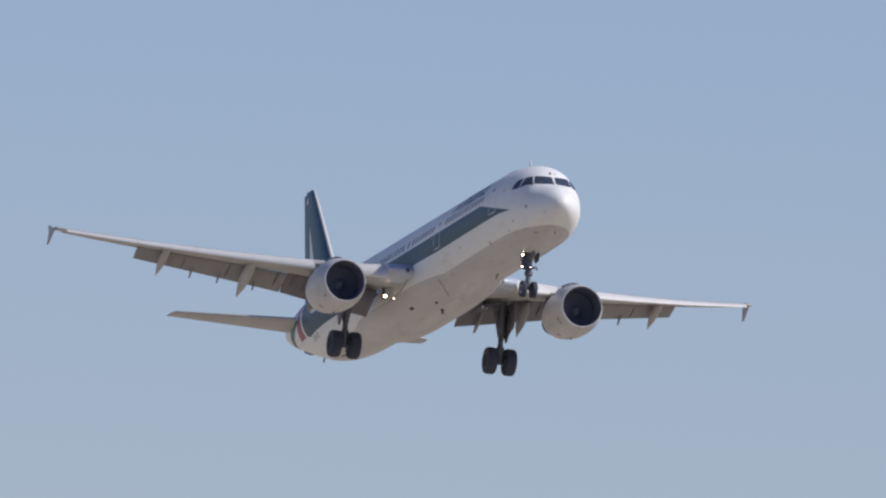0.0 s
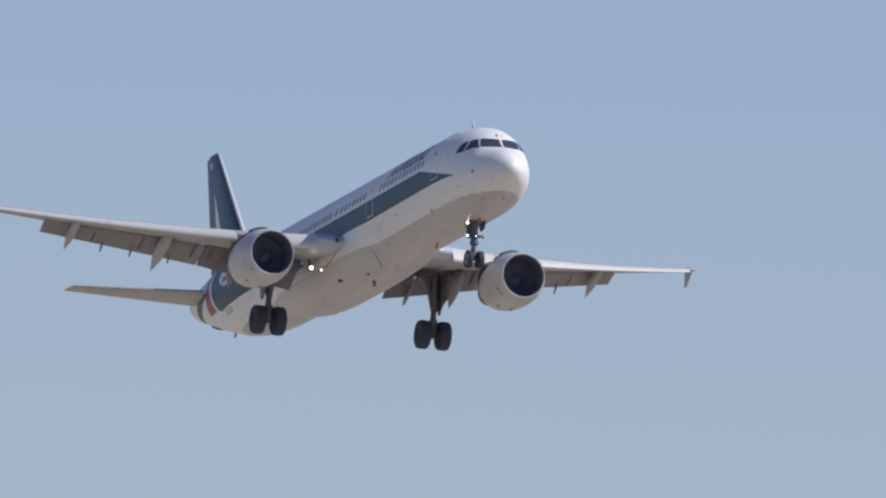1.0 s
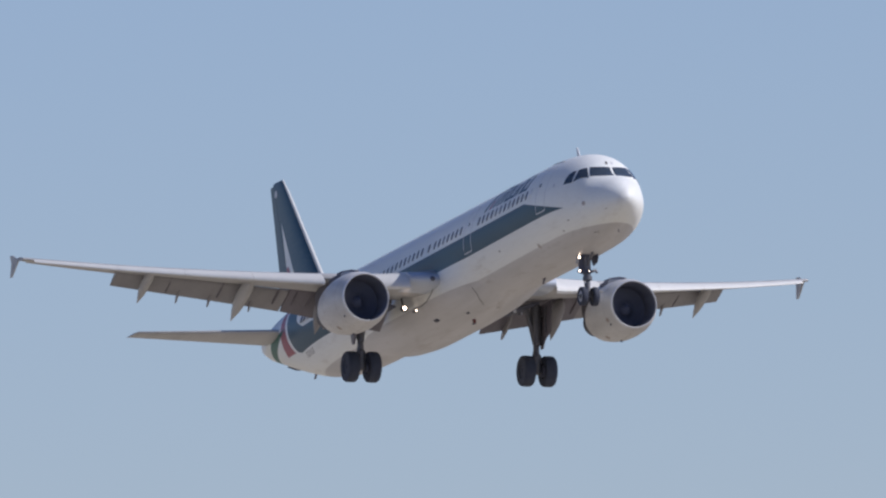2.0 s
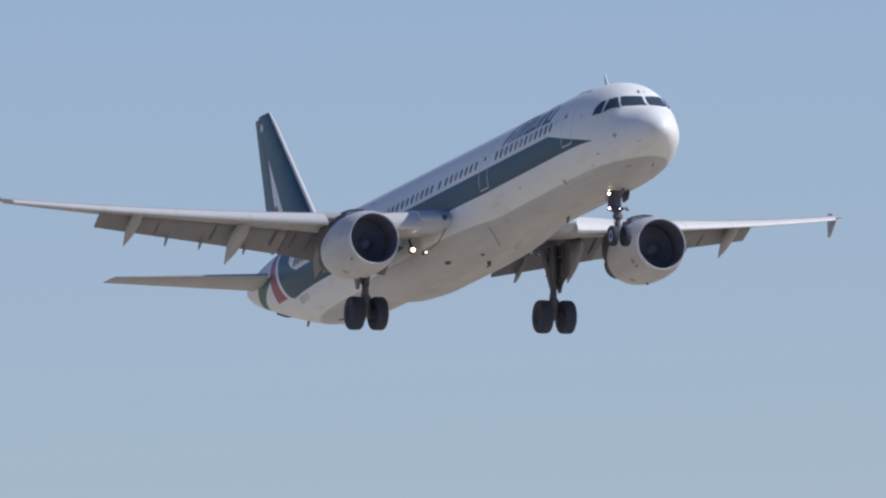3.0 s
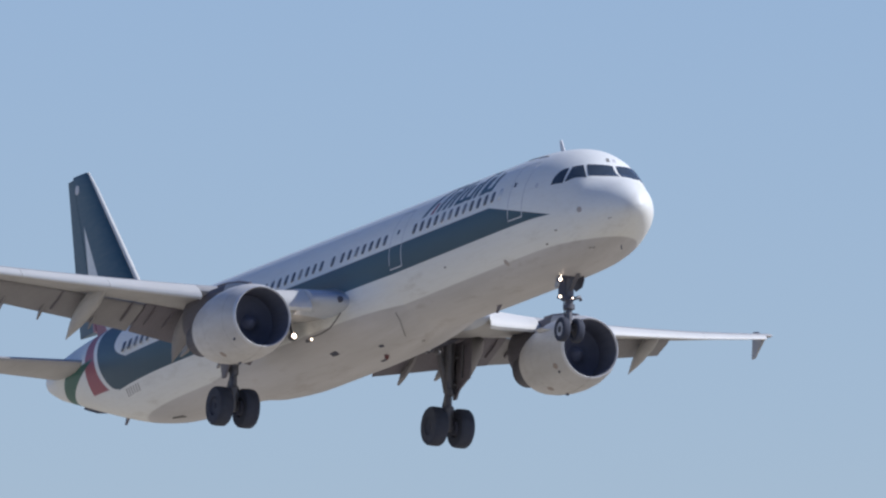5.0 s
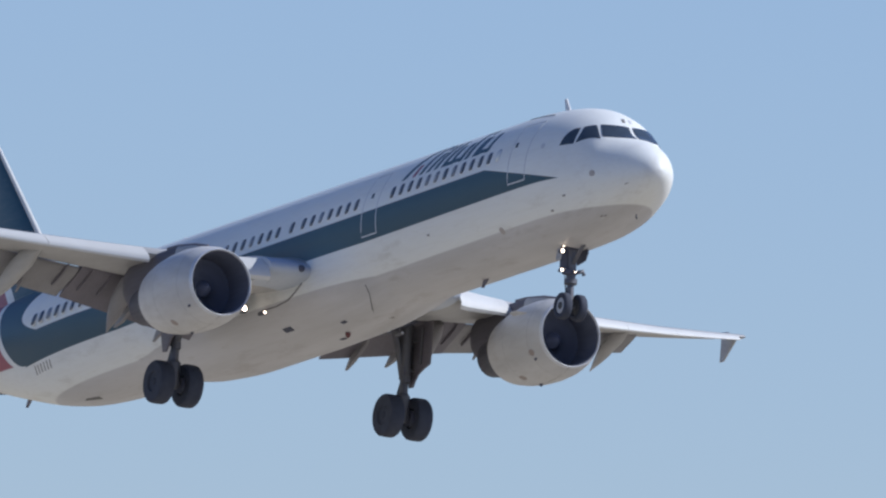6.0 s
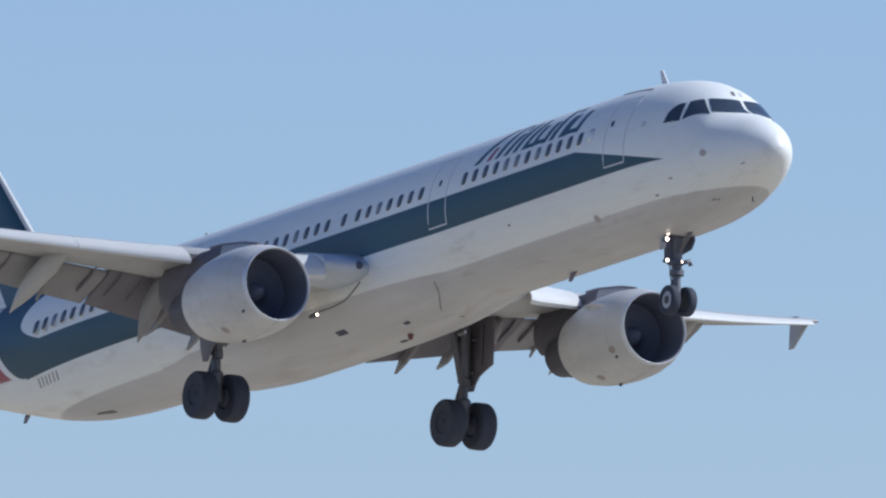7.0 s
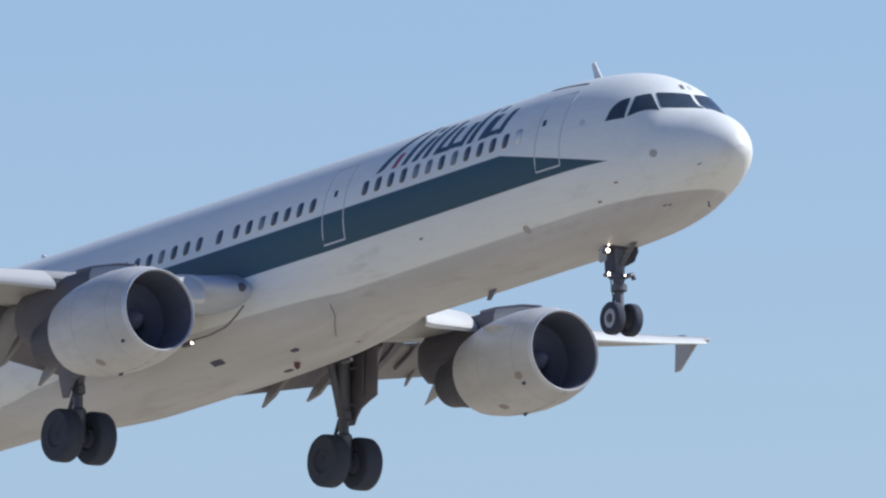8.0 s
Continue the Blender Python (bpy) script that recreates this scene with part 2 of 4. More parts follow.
def glass(name, col, rough=0.05):
    m = Nodes(name, rough)
    n = m.noise(3.0, 2)
    return m.base(m.mix(n, col, tuple(v * 1.8 for v in col)))


M_GLASS = glass("dark_glass", (0.035, 0.047, 0.064))
M_CABIN = glass("cabin_glass", (0.045, 0.054, 0.075), 0.38)
M_BLIND = glass("cabin_blind", (0.15, 0.16, 0.18), 0.4)
M_REDLENS = glass("red_lens", (0.10, 0.03, 0.03), 0.2)


def lamp_mat(name, col, strength):
    m = Nodes(name, 0.2)
    m.bsdf.inputs["Emission Color"].default_value = (*col, 1)
    m.bsdf.inputs["Emission Strength"].default_value = strength
    return m.base((0.8, 0.8, 0.8))


M_LAMP = lamp_mat("lit_lamp", (1.0, 0.80, 0.52), 7.0)


def ground_mat():
    m = Nodes("dry_grass", 0.95)
    a = m.noise(0.004, 6)
    b = m.noise(0.35, 6)
    c = m.mix(m.ramp(a, 0.35, 0.65), (0.45, 0.382, 0.285), (0.52, 0.44, 0.33))
    c = m.mix(m.ramp(b, 0.4, 0.75), c, (0.26, 0.24, 0.18))
    m.bump(b, 0.4, 0.1)
    return m.base(c)


M_GROUND = ground_mat()


# ---- mesh helpers ----
def finish(name, bm, mat, parent=None, label="", smooth=True):
    bmesh.ops.recalc_face_normals(bm, faces=bm.faces)
    if smooth:
        for f in bm.faces:
            f.smooth = True
        for e in bm.edges:
            if len(e.link_faces) == 2 and e.calc_face_angle(0) > 0.7:
                e.smooth = False
    me = bpy.data.meshes.new(name)
    bm.to_mesh(me)
    bm.free()
    me.materials.append(mat)
    ob = new(name, me)
    if parent:
        ob.parent = parent
    return tagged(ob, label)


def part(name, bm, mat, parent, label="", smooth=True):
    return finish(name, bm, mat, parent, label, smooth)


def shared(name, me, parent, m=None):
    ob = new(name, me)
    ob.parent = parent
    if m is not None:
        ob.matrix_basis = m
    return ob


def loft(rings, caps=True, closed=True, bm=None):
    bm = bm or bmesh.new()
    vs = [[bm.verts.new(p) for p in r] for r in rings]
    n = len(rings[0])
    for a, b in zip(vs, vs[1:]):
        for i in range(n if closed else n - 1):
            j = (i + 1) % n
            bm.faces.new((a[i], a[j], b[j], b[i]))
    if caps and closed:
        bm.faces.new(vs[0][::-1])
        bm.faces.new(vs[-1])
    return bm


def revolve(profile, centre, n=40, axis="x", caps=False, bm=None, squash=1.0):
    """Rings of (along, radius) round an axis through centre."""
    rings = []
    for a, r in profile:
        ring = []
        for i in range(n):
            t = 2 * math.pi * i / n
            u, v = r * math.cos(t), r * math.sin(t)
            ring.append({"x": (centre[0] + a, centre[1] + u, centre[2] + v * squash),
                         "y": (centre[0] + u, centre[1] + a, centre[2] + v),
                         "z": (centre[0] + u, centre[1] + v, centre[2] + a)}[axis])
        rings.append(ring)
    return loft(rings, caps, True, bm)


def tube(points, radius, n=10, bm=None):
    """A round bar along points; radius may be a list."""
    pts = [Vector(p) for p in points]
    rad = radius if isinstance(radius, (list, tuple)) else [radius] * len(pts)
    rings = []
    for i, p in enumerate(pts):
        d = (pts[min(i + 1, len(pts) - 1)] - pts[max(i - 1, 0)]).normalized()
        u = d.orthogonal().normalized() if i == 0 else (u - d * u.dot(d)).normalized()
        v = d.cross(u)
        rings.append([p + (u * math.cos(t) + v * math.sin(t)) * rad[i] for t in (2 * math.pi * k / n for k in range(n))])
    return loft(rings, True, True, bm)


def plate(outline, thick, bm=None):
    """A flat plate with the given outline of 3D points, thickened along its normal, with a small bevel."""
    pts = [Vector(p) for p in outline]
    nrm = Vector((0, 0, 0))
    for a, b in zip(pts, pts[1:] + pts[:1]):
        nrm += a.cross(b)
    nrm.normalize()
    mid = sum(pts, Vector()) / len(pts)
    rings = [[mid + (p - mid) * s + nrm * o for p in pts] for s, o in ((0.965, -0.5 * thick), (1, -0.2 * thick), (1, 0.2 * thick), (0.965, 0.5 * thick))]
    return loft(rings, True, True, bm)


def box(lo, hi, bevel=0.02, bm=None):
    bm = bm or bmesh.new()
    x0, y0, z0 = lo
    x1, y1, z1 = hi
    b = bevel
    rings = []
    for z, i in ((z0, b), (z0 + b, 0), (z1 - b, 0), (z1, b)):
        X0, X1, Y0, Y1 = x0 + i, x1 - i, y0 + i, y1 - i
        rings.append([(X0 + b, Y0, z), (X1 - b, Y0, z), (X1, Y0 + b, z), (X1, Y1 - b, z), (X1 - b, Y1, z), (X0 + b, Y1, z), (X0, Y1 - b, z), (X0, Y0 + b, z)])
    return loft(rings, True, True, bm)


def curve(xs, ys):
    """A smooth monotone interpolation through given stations."""
    xs, ys = np.array(xs, float), np.array(ys, float)
    h, d = np.diff(xs), np.diff(ys) / np.diff(xs)
    m = np.zeros(len(xs))
    m[0], m[-1] = d[0], d[-1]
    for i in range(1, len(xs) - 1):
        if d[i - 1] * d[i] > 0:
            m[i] = 2 * d[i - 1] * d[i] / (d[i - 1] + d[i])

    def f(x):
        i = int(np.clip(np.searchsorted(xs, x) - 1, 0, len(h) - 1))
        t = (x - xs[i]) / h[i]
        return float(ys[i] * (2 * t**3 - 3 * t**2 + 1) + m[i] * h[i] * (t**3 - 2 * t**2 + t) + ys[i + 1] * (3 * t**2 - 2 * t**3) + m[i + 1] * h[i] * (t**3 - t**2))
    return f


# ---- fuselage form ----
F_X = [0.07, 0.125, 0.25, 0.48, 0.85, 1.3, 1.7, 2.05, 2.4, 2.8, 3.3, 4.0, 5.0, 6.2, 30.0, 32.0, 34.0, 36.0, 38.0, 40.0, 42.0, 43.6, 44.4]
TOP = curve(F_X, [-0.55, -0.34, -0.14, 0.08, 0.325, 0.50, 0.70, 1.07, 1.345, 1.545, 1.735, 1.885, 1.99, 2.04, 2.07, 2.07, 2.07, 2.06, 2.03, 1.95, 1.80, 1.58, 1.36])
BOT = curve(F_X, [-0.55, -0.72, -0.87, -1.04, -1.245, -1.42, -1.55, -1.655, -1.75, -1.845, -1.915, -1.98, -2.025, -2.045, -2.07, -2.05, -1.95, -1.67, -1.22, -0.70, -0.15, 0.30, 0.62])
WID = curve(F_X, [0.01, 0.21, 0.38, 0.58, 0.835, 1.065, 1.24, 1.365, 1.49, 1.62, 1.75, 1.88, 1.95, 1.975, 1.975, 1.96, 1.87, 1.69, 1.44, 1.14, 0.80, 0.50, 0.33])
MID = curve([0, 1.5, 3.5, 6, 30, 36, 44.4], [-0.55, -0.48, -0.25, 0.0, 0.0, 0.28, 1.02])


def skin(x, u, off=0.0):
    """A point of the fuselage skin: station x, u degrees above the widest line on the starboard side (past 90: port)."""
    a = radians(u)
    zm = MID(x)
    h = (TOP(x) - zm) if math.sin(a) >= 0 else (zm - BOT(x))
    return Vector((x, (WID(x) + off) * math.cos(a), zm + (h + off) * math.sin(a)))


def u_of(x, z):
    zm = MID(x)
    h = (TOP(x) - zm) if z > zm else (zm - BOT(x))
    return math.degrees(math.asin(max(-1, min(1, (z - zm) / h))))


def patch(outline, off=0.006, cols=8, rows=6, side=1, bm=None):
    """A thin shell that hugs the skin over a convex outline of (x, u) corners."""
    bm = bm or bmesh.new()
    xs = [p[0] for p in outline]
    lo, hi = min(xs), max(xs)
    grid = []
    for i in range(cols + 1):
        x = lo + (hi - lo) * (1e-4 + (1 - 2e-4) * i / cols)
        us = []
        for (xa, ua), (xb, ub) in zip(outline, outline[1:] + outline[:1]):
            if (xa - x) * (xb - x) <= 0 and xa != xb:
                us.append(ua + (ub - ua) * (x - xa) / (xb - xa))
        a, b = min(us), max(us)
        grid.append([(x, a + (b - a) * j / rows) for j in range(rows + 1)])
    def vert(x, u, o):
        p = skin(x, u, o)
        return bm.verts.new((p.x, p.y * side, p.z))
    top = [[vert(x, u, off) for x, u in col] for col in grid]
    for i in range(cols):
        for j in range(rows):
            bm.faces.new((top[i][j], top[i + 1][j], top[i + 1][j + 1], top[i][j + 1]))
    ring = [(i, 0) for i in range(cols)] + [(cols, j) for j in range(rows)] + [(i, rows) for i in range(cols, 0, -1)] + [(0, j) for j in range(rows, 0, -1)]
    low = {k: vert(*grid[k[0]][k[1]], -0.02) for k in ring}
    for a, b in zip(ring, ring[1:] + ring[:1]):
        bm.faces.new((top[a[0]][a[1]], top[b[0]][b[1]], low[b], low[a]))
    return bm


def seam(points, width, off=0.004, side=1, bm=None, closed=False):
    """A narrow raised strip on the skin along (x, u) points."""
    bm = bm or bmesh.new()
    pts = list(points)
    if closed:
        pts = pts + pts[:1]
    dense = []
    for (xa, ua), (xb, ub) in zip(pts, pts[1:]):
        k = max(1, int(max(abs(ub - ua) / 6, abs(xb - xa) / 0.6)))
        dense += [(xa + (xb - xa) * i / k, ua + (ub - ua) * i / k) for i in range(k)]
    dense.append(pts[-1])
    P = [skin(x, u, off) for x, u in dense]
    N = [skin(x, u, off + 1) - p for (x, u), p in zip(dense, P)]
    rows = []
    for i, p in enumerate(P):
        d = (P[min(i + 1, len(P) - 1)] - P[max(i - 1, 0)]).normalized()
        s = d.cross(N[i]).normalized() * width / 2
        n = N[i].normalized() * 0.02
        rows.append([bm.verts.new((q.x, q.y * side, q.z)) for q in (p - s - n, p - s, p + s, p + s - n)])
    for a, b in zip(rows, rows[1:]):
        for i in range(3):
            bm.faces.new((a[i], a[i + 1], b[i + 1], b[i]))
    return bm


def foil(t=0.12, camber=0.02, n=14, x0=0.0, x1=1.0):
    """Closed section outline from x0 to x1 of a unit chord: (x, z), upper side from the back, then the lower."""
    def half(x):
        return 5 * t * (0.2969 * math.sqrt(x) - 0.126 * x - 0.3516 * x * x + 0.2843 * x**3 - 0.1015 * x**4) + 0.0012
    def mean(x):
        return camber * 4 * x * (1 - x)
    xs = [x0 + (x1 - x0) * (1 - math.cos(math.pi * i / n)) / 2 for i in range(n + 1)]
    up = [(x, mean(x) + half(x)) for x in reversed(xs)]
    dn = [(x, mean(x) - half(x)) for x in xs]
    if x0 == 0:
        dn = dn[1:]
    return up + dn


def section(pts, le, chord, droop=0.0):
    """Place a unit section: leading edge at le, nose-up or trailing-edge-down by droop degrees."""
    a = radians(droop)
    return [(le[0] + chord * (x * math.cos(a) + z * math.sin(a)), le[1], le[2] + chord * (z * math.cos(a) - x * math.sin(a))) for x, z in pts]

# ---- ground ----
def make_ground():
    bm = bmesh.new()
    rings = [[(r * math.cos(2 * math.pi * i / 48), r * math.sin(2 * math.pi * i / 48), 0) for i in range(48)] for r in (0.5, 5, 30, 120, 500, 1500, 4000, 9000)]
    loft(rings, False, True, bm)
    bm.faces.new([v for v in bm.verts][:48])
    tagged(finish("ground", bm, M_GROUND, smooth=False), "dry grass and bare earth around the airfield", "ground", kind="structure")


make_ground()

# ---- the airliner ----
plane = tagged(new("airliner"), "white twin-engine airliner with dark green stripe, landing gear and flaps down", "airliner")


def make_fuselage():
    bm = bmesh.new()
    xs = [0.074, 0.085, 0.105, 0.14, 0.19, 0.28, 0.4, 0.55, 0.72, 0.9, 1.1] + [1.25 + 0.07 * i for i in range(30)] + [3.4, 3.65, 4.0, 4.5, 5, 5.6, 6.2] + [7 + i for i in range(23)] + [30 + 0.5 * i for i in range(28)] + [43.9, 44.2, 44.4]
    rings = [[skin(x, 360 * i / 72) for i in range(72)] for x in xs]
    loft(rings, True, True, bm)
    body = part("fuselage", bm, M_FUS, plane, "white fuselage with dark green stripe and grey belly")
    return body


fuselage = make_fuselage()


def make_fairing():
    """Wing to body fairing that swells out of the belly skin."""
    D = curve([14.15, 14.6, 15.5, 17.5, 21, 24.5, 26.8, 28.2, 29.2], [-0.03, 0.055, 0.2, 0.36, 0.42, 0.42, 0.30, 0.10, 0.0])
    rings = []
    for i in range(41):
        x = 14.15 + 15.05 * i / 40
        ring = []
        for k in range(45):
            u = -6 - 168 * k / 44
            edge = min(1.0, min(k, 44 - k) / 9)
            corner = math.exp(-((abs(u + 90) - 50) / 13) ** 2)
            ring.append(tuple(skin(x, u, D(x) * (edge * edge * (3 - 2 * edge)) * (1 + 0.1 * corner) + 0.004)))
        ring += [(x, -1.2, -0.3), (x, 1.2, -0.3)]
        rings.append(ring)
    fairing = part("belly_fairing", loft(rings), M_FUS, plane, "white and grey wing-to-body belly fairing with grime")
    part("fairing_seam", seam([(14.7, -47), (14.9, -56), (15.25, -63), (15.6, -70), (15.9, -77), (16.0, -82), (15.9, -86), (15.6, -89)], 0.012, 0.235, 1), M_LINE, fairing)
    def vent(x, u, lx, du):
        part("vent", patch([(x, u), (x + lx, u), (x + lx, u + du), (x, u + du)], D(x) + 0.03, 3, 3), M_DARK, fairing)
    vent(19.6, -61, 0.45, 4)
    vent(17.1, -71, 0.25, 2.5)
    vent(18.4, -89, 0.28, 2.5)
    part("root_line", tube([(17.06, 2.33, -1.36), (17.4, 2.36, -1.58), (17.8, 2.36, -1.74), (18.5, 2.36, -1.81), (19.3, 2.36, -1.8)], 0.022, 6), M_LINE, fairing)
    part("beacon", revolve([(-0.12, 0.02), (-0.1, 0.05), (-0.05, 0.075), (0.04, 0.08)], (17.85, 0.32, -2.45), 12, "z", True), M_REDLENS, fairing, "red anti-collision beacon")
    return fairing


make_fairing()

# ---- wing geometry ----
def le_x(y):
    return 17.45 + 0.535 * (y - 2.3)


def le_z(y):
    return -0.80 + 0.092 * (y - 2.3) + 0.0025 * (y - 2.3) ** 2


TE = curve([1.6, 6.4, 17.1], [23.6, 23.9, 26.6])
THICK = curve([1.6, 6.4, 16.6], [0.145, 0.118, 0.105])


def nose_drop(y):
    """How far the leading edge sits below the chord plane of the flaps."""
    return 0.16 * min(1.0, max(0.0, (y - 1.5) / 2.0)) - 0.03 * max(0.0, y - 13.0) / 4.0


def wing_sections(side, y0, y1, n, x0, x1, k=14):
    rings = []
    for i in range(n + 1):
        y = y0 + (y1 - y0) * i / n
        c = TE(y) - le_x(y)
        rings.append(section(foil(THICK(y), 0.018, k, x0, x1), (le_x(y), side * y, le_z(y) - nose_drop(y)), c, -1.2 - math.degrees(nose_drop(y) / c)))
    return rings


def make_wing(side, name):
    wing = part(name, loft(wing_sections(side, 1.5, 13.0, 24, 0.0, 0.84)), M_GREY, plane, "grey painted swept wing with slats and flaps out")
    part("outer_panel", loft(wing_sections(side, 13.0, 16.9, 8, 0.0, 0.76)), M_GREY, wing)
    # aileron, slightly drooped
    rings = []
    for i in range(7):
        y = 13.06 + 3.5 * i / 6
        c = TE(y) - le_x(y)
        rings.append(section(foil(0.12, 0.0, 8), (le_x(y) + 0.757 * c, side * y, le_z(y) + 0.022 * c), c * 0.25, 5))
    part("aileron", loft(rings), M_GREY, wing)
    # slats: drooped nose pieces
    spans = [(3.15, 5.56), (6.2, 8.75), (8.765, 11.2), (11.215, 13.6), (13.615, 16.65)]
    for a, b in spans:
        rings = []
        for i in range(9):
            y = a + (b - a) * i / 8
            c = TE(y) - le_x(y)
            up = foil(THICK(y), 0.018, 16, 0, 1)
            n = 16
            outer = [p for p in up[:n + 1] if p[0] <= 0.15] + [p for p in up[n + 1:] if p[0] <= 0.035]
            inner = [(p[0] * 0.86 + 0.012, p[1] * 0.62 + 0.004) for p in outer[1:-1]]
            rings.append(section(outer + inner[::-1], (le_x(y) - 0.068 * c - 0.08, side * y, le_z(y) - 0.052 * c - nose_drop(y) - 0.06), c, -20))
        part("slat", loft(rings), M_SLAT, wing, "pale extended leading-edge slat")
    # fixed root edge inboard of the first slat
    rings = []
    for i in range(5):
        y = 1.9 + 1.24 * i / 4
        c = TE(y) - le_x(y)
        k = min(1.0, (y - 1.9) / 0.5)
        rings.append(section(foil(0.13, 0.01, 12, 0, 0.3), (le_x(y) - 0.05 - 0.37 * k, side * y, le_z(y) - 0.10 - 0.04 * k), c, -3))
    part("root_edge", loft(rings), M_ROOT, wing, "blue-grey fixed wing root edge")
    # Solid dark piece drawn for the shade in the gap at the slat end.
    part("slat_gap_shade", revolve([(-0.14, 0.02), (-0.1, 0.09), (0.0, 0.12), (0.14, 0.11), (0.2, 0.03)], (17.2, side * 2.3, -0.9), 12, "x", True), M_DARK, wing)
    # trailing-edge flaps, turned down; the inner one's colour holds its shade
    for a, b, cr, ct, dr, dt in ((2.15, 6.36, 1.68, 1.33, 32, 26), (6.38, 13.15, 1.40, 0.85, 24, 24)):
        rings = []
        for i in range(11):
            f = i / 10
            y = a + (b - a) * f
            c = TE(y) - le_x(y)
            z = le_z(y) - 0.008 * c
            rings.append(section(foil(0.13, 0.03, 12), (TE(y) - (0.42 if b < 7 else 0.24) - 0.10 * c, side * y, z + (0.06 if b < 7 else 0.0)), cr + (ct - cr) * f + (0.3 if b < 7 else 0.15), dr + (dt - dr) * f))
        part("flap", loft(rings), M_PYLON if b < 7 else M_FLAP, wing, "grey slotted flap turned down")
    # canoe fairings over the flap tracks; the inner one is coloured darker for shade
    for y, x1, z1, ln, r in ((5.1, 23.85, -2.12, 1.75, 0.36), (8.3, 25.05, -1.45, 3.3, 0.33), (12.05, 25.8, -0.68, 2.5, 0.25)):
        c = TE(y) - le_x(y)
        x0 = x1 - ln
        z0 = le_z(y) - 0.05 * c
        rings = []
        for i in range(17):
            f = i / 16
            x = x0 + ln * f
            rr = max(0.012, r * min(1.0, 1.35 * math.sin(math.pi * min(0.5, f * 0.8))) if f < 0.6 else r * (1 - ((f - 0.6) / 0.4) ** 1.6))
            zc = z0 + 0.02 - (z0 - z1) * f ** 1.8
            rings.append([(x, side * (y + 0.72 * rr * math.cos(t)), zc + rr * math.sin(t)) for t in (2 * math.pi * k / 14 for k in range(14))])
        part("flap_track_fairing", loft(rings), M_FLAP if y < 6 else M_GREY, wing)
    # brackets across the flap slot, dark to draw the slot's shadows too
    for y in (3.1, 5.45, 6.05, 6.8, 9.0, 11.0):
        c = TE(y) - le_x(y)
        x0, z0 = TE(y) - 0.22 * c, le_z(y) - 0.035 * c
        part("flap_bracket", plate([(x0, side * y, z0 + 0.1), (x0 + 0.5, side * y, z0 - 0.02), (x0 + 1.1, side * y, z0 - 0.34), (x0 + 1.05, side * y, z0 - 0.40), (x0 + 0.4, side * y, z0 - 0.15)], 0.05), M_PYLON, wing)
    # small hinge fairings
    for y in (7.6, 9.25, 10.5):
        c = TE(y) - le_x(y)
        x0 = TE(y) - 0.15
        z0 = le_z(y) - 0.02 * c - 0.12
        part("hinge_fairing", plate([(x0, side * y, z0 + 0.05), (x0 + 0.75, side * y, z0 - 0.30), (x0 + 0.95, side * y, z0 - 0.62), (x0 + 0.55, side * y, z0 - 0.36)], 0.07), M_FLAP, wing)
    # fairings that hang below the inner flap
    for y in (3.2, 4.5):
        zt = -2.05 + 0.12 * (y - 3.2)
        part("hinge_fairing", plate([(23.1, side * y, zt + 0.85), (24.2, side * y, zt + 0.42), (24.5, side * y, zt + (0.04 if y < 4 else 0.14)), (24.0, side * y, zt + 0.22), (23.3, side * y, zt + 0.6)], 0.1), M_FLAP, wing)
    # wing-tip fence
    y = 16.95
    x, z = le_x(y), le_z(y) - 0.08
    tip = loft(wing_sections(side, 16.9, 17.02, 3, 0.0, 1.0))
    part("tip_cap", tip, M_GREY, wing)
    part("tip_fence", plate([(x + 0.55, side * (y + 0.08), z), (x + 1.2, side * (y + 0.12), z + 0.30), (x + 1.55, side * (y + 0.12), z + 0.34), (x + 1.5, side * (y + 0.08), z + 0.02), (x + 1.62, side * (y + 0.12), z - 0.56), (x + 1.4, side * (y + 0.12), z - 0.56)], 0.05), M_GREY, wing, "arrow-shaped wing-tip fence")
    # landing light under the root
    lx, ly, lz = 20.5, side * 2.38, -1.55
    lamp = part("landing_light", revolve([(-0.06, 0.12), (0.0, 0.15), (0.14, 0.13), (0.26, 0.07)], (lx, ly, lz), 16, "x", True), M_METAL, plane)
    part("lamp_arm", tube([(lx + 0.1, ly, lz + 0.08), (lx + 0.3, ly, -1.1)], 0.05, 8), M_METAL, lamp)
    part("lens", revolve([(-0.085, 0.02), (-0.08, 0.06), (-0.065, 0.08)], (lx, ly, lz), 16, "x", True), M_LAMP if side > 0 else M_FRAME, lamp, "landing lamp lens")
    sx, sy, sz = 19.4, side * 2.27, -1.83
    spot = part("turn_off_light", revolve([(-0.04, 0.05), (0.0, 0.07), (0.3, 0.06)], (sx, sy, sz), 12, "x", True), M_METAL, plane)
    part("lens", revolve([(-0.055, 0.01), (-0.05, 0.025), (-0.045, 0.035)], (sx, sy, sz), 12, "x", True), M_LAMP if side > 0 else M_FRAME, spot, "small lamp lens")
    return wing


wing_r = make_wing(1, "wing")
wing_l = make_wing(-1, "wing")


COWL = [(0.12, 1.0), (0.35, 1.09), (0.8, 1.175), (1.4, 1.21), (2.0, 1.19), (2.6, 1.12), (3.1, 1.02), (3.3, 0.96)]


def cowl_radius(a):
    return float(np.interp(a, [p[0] for p in COWL], [p[1] for p in COWL]))


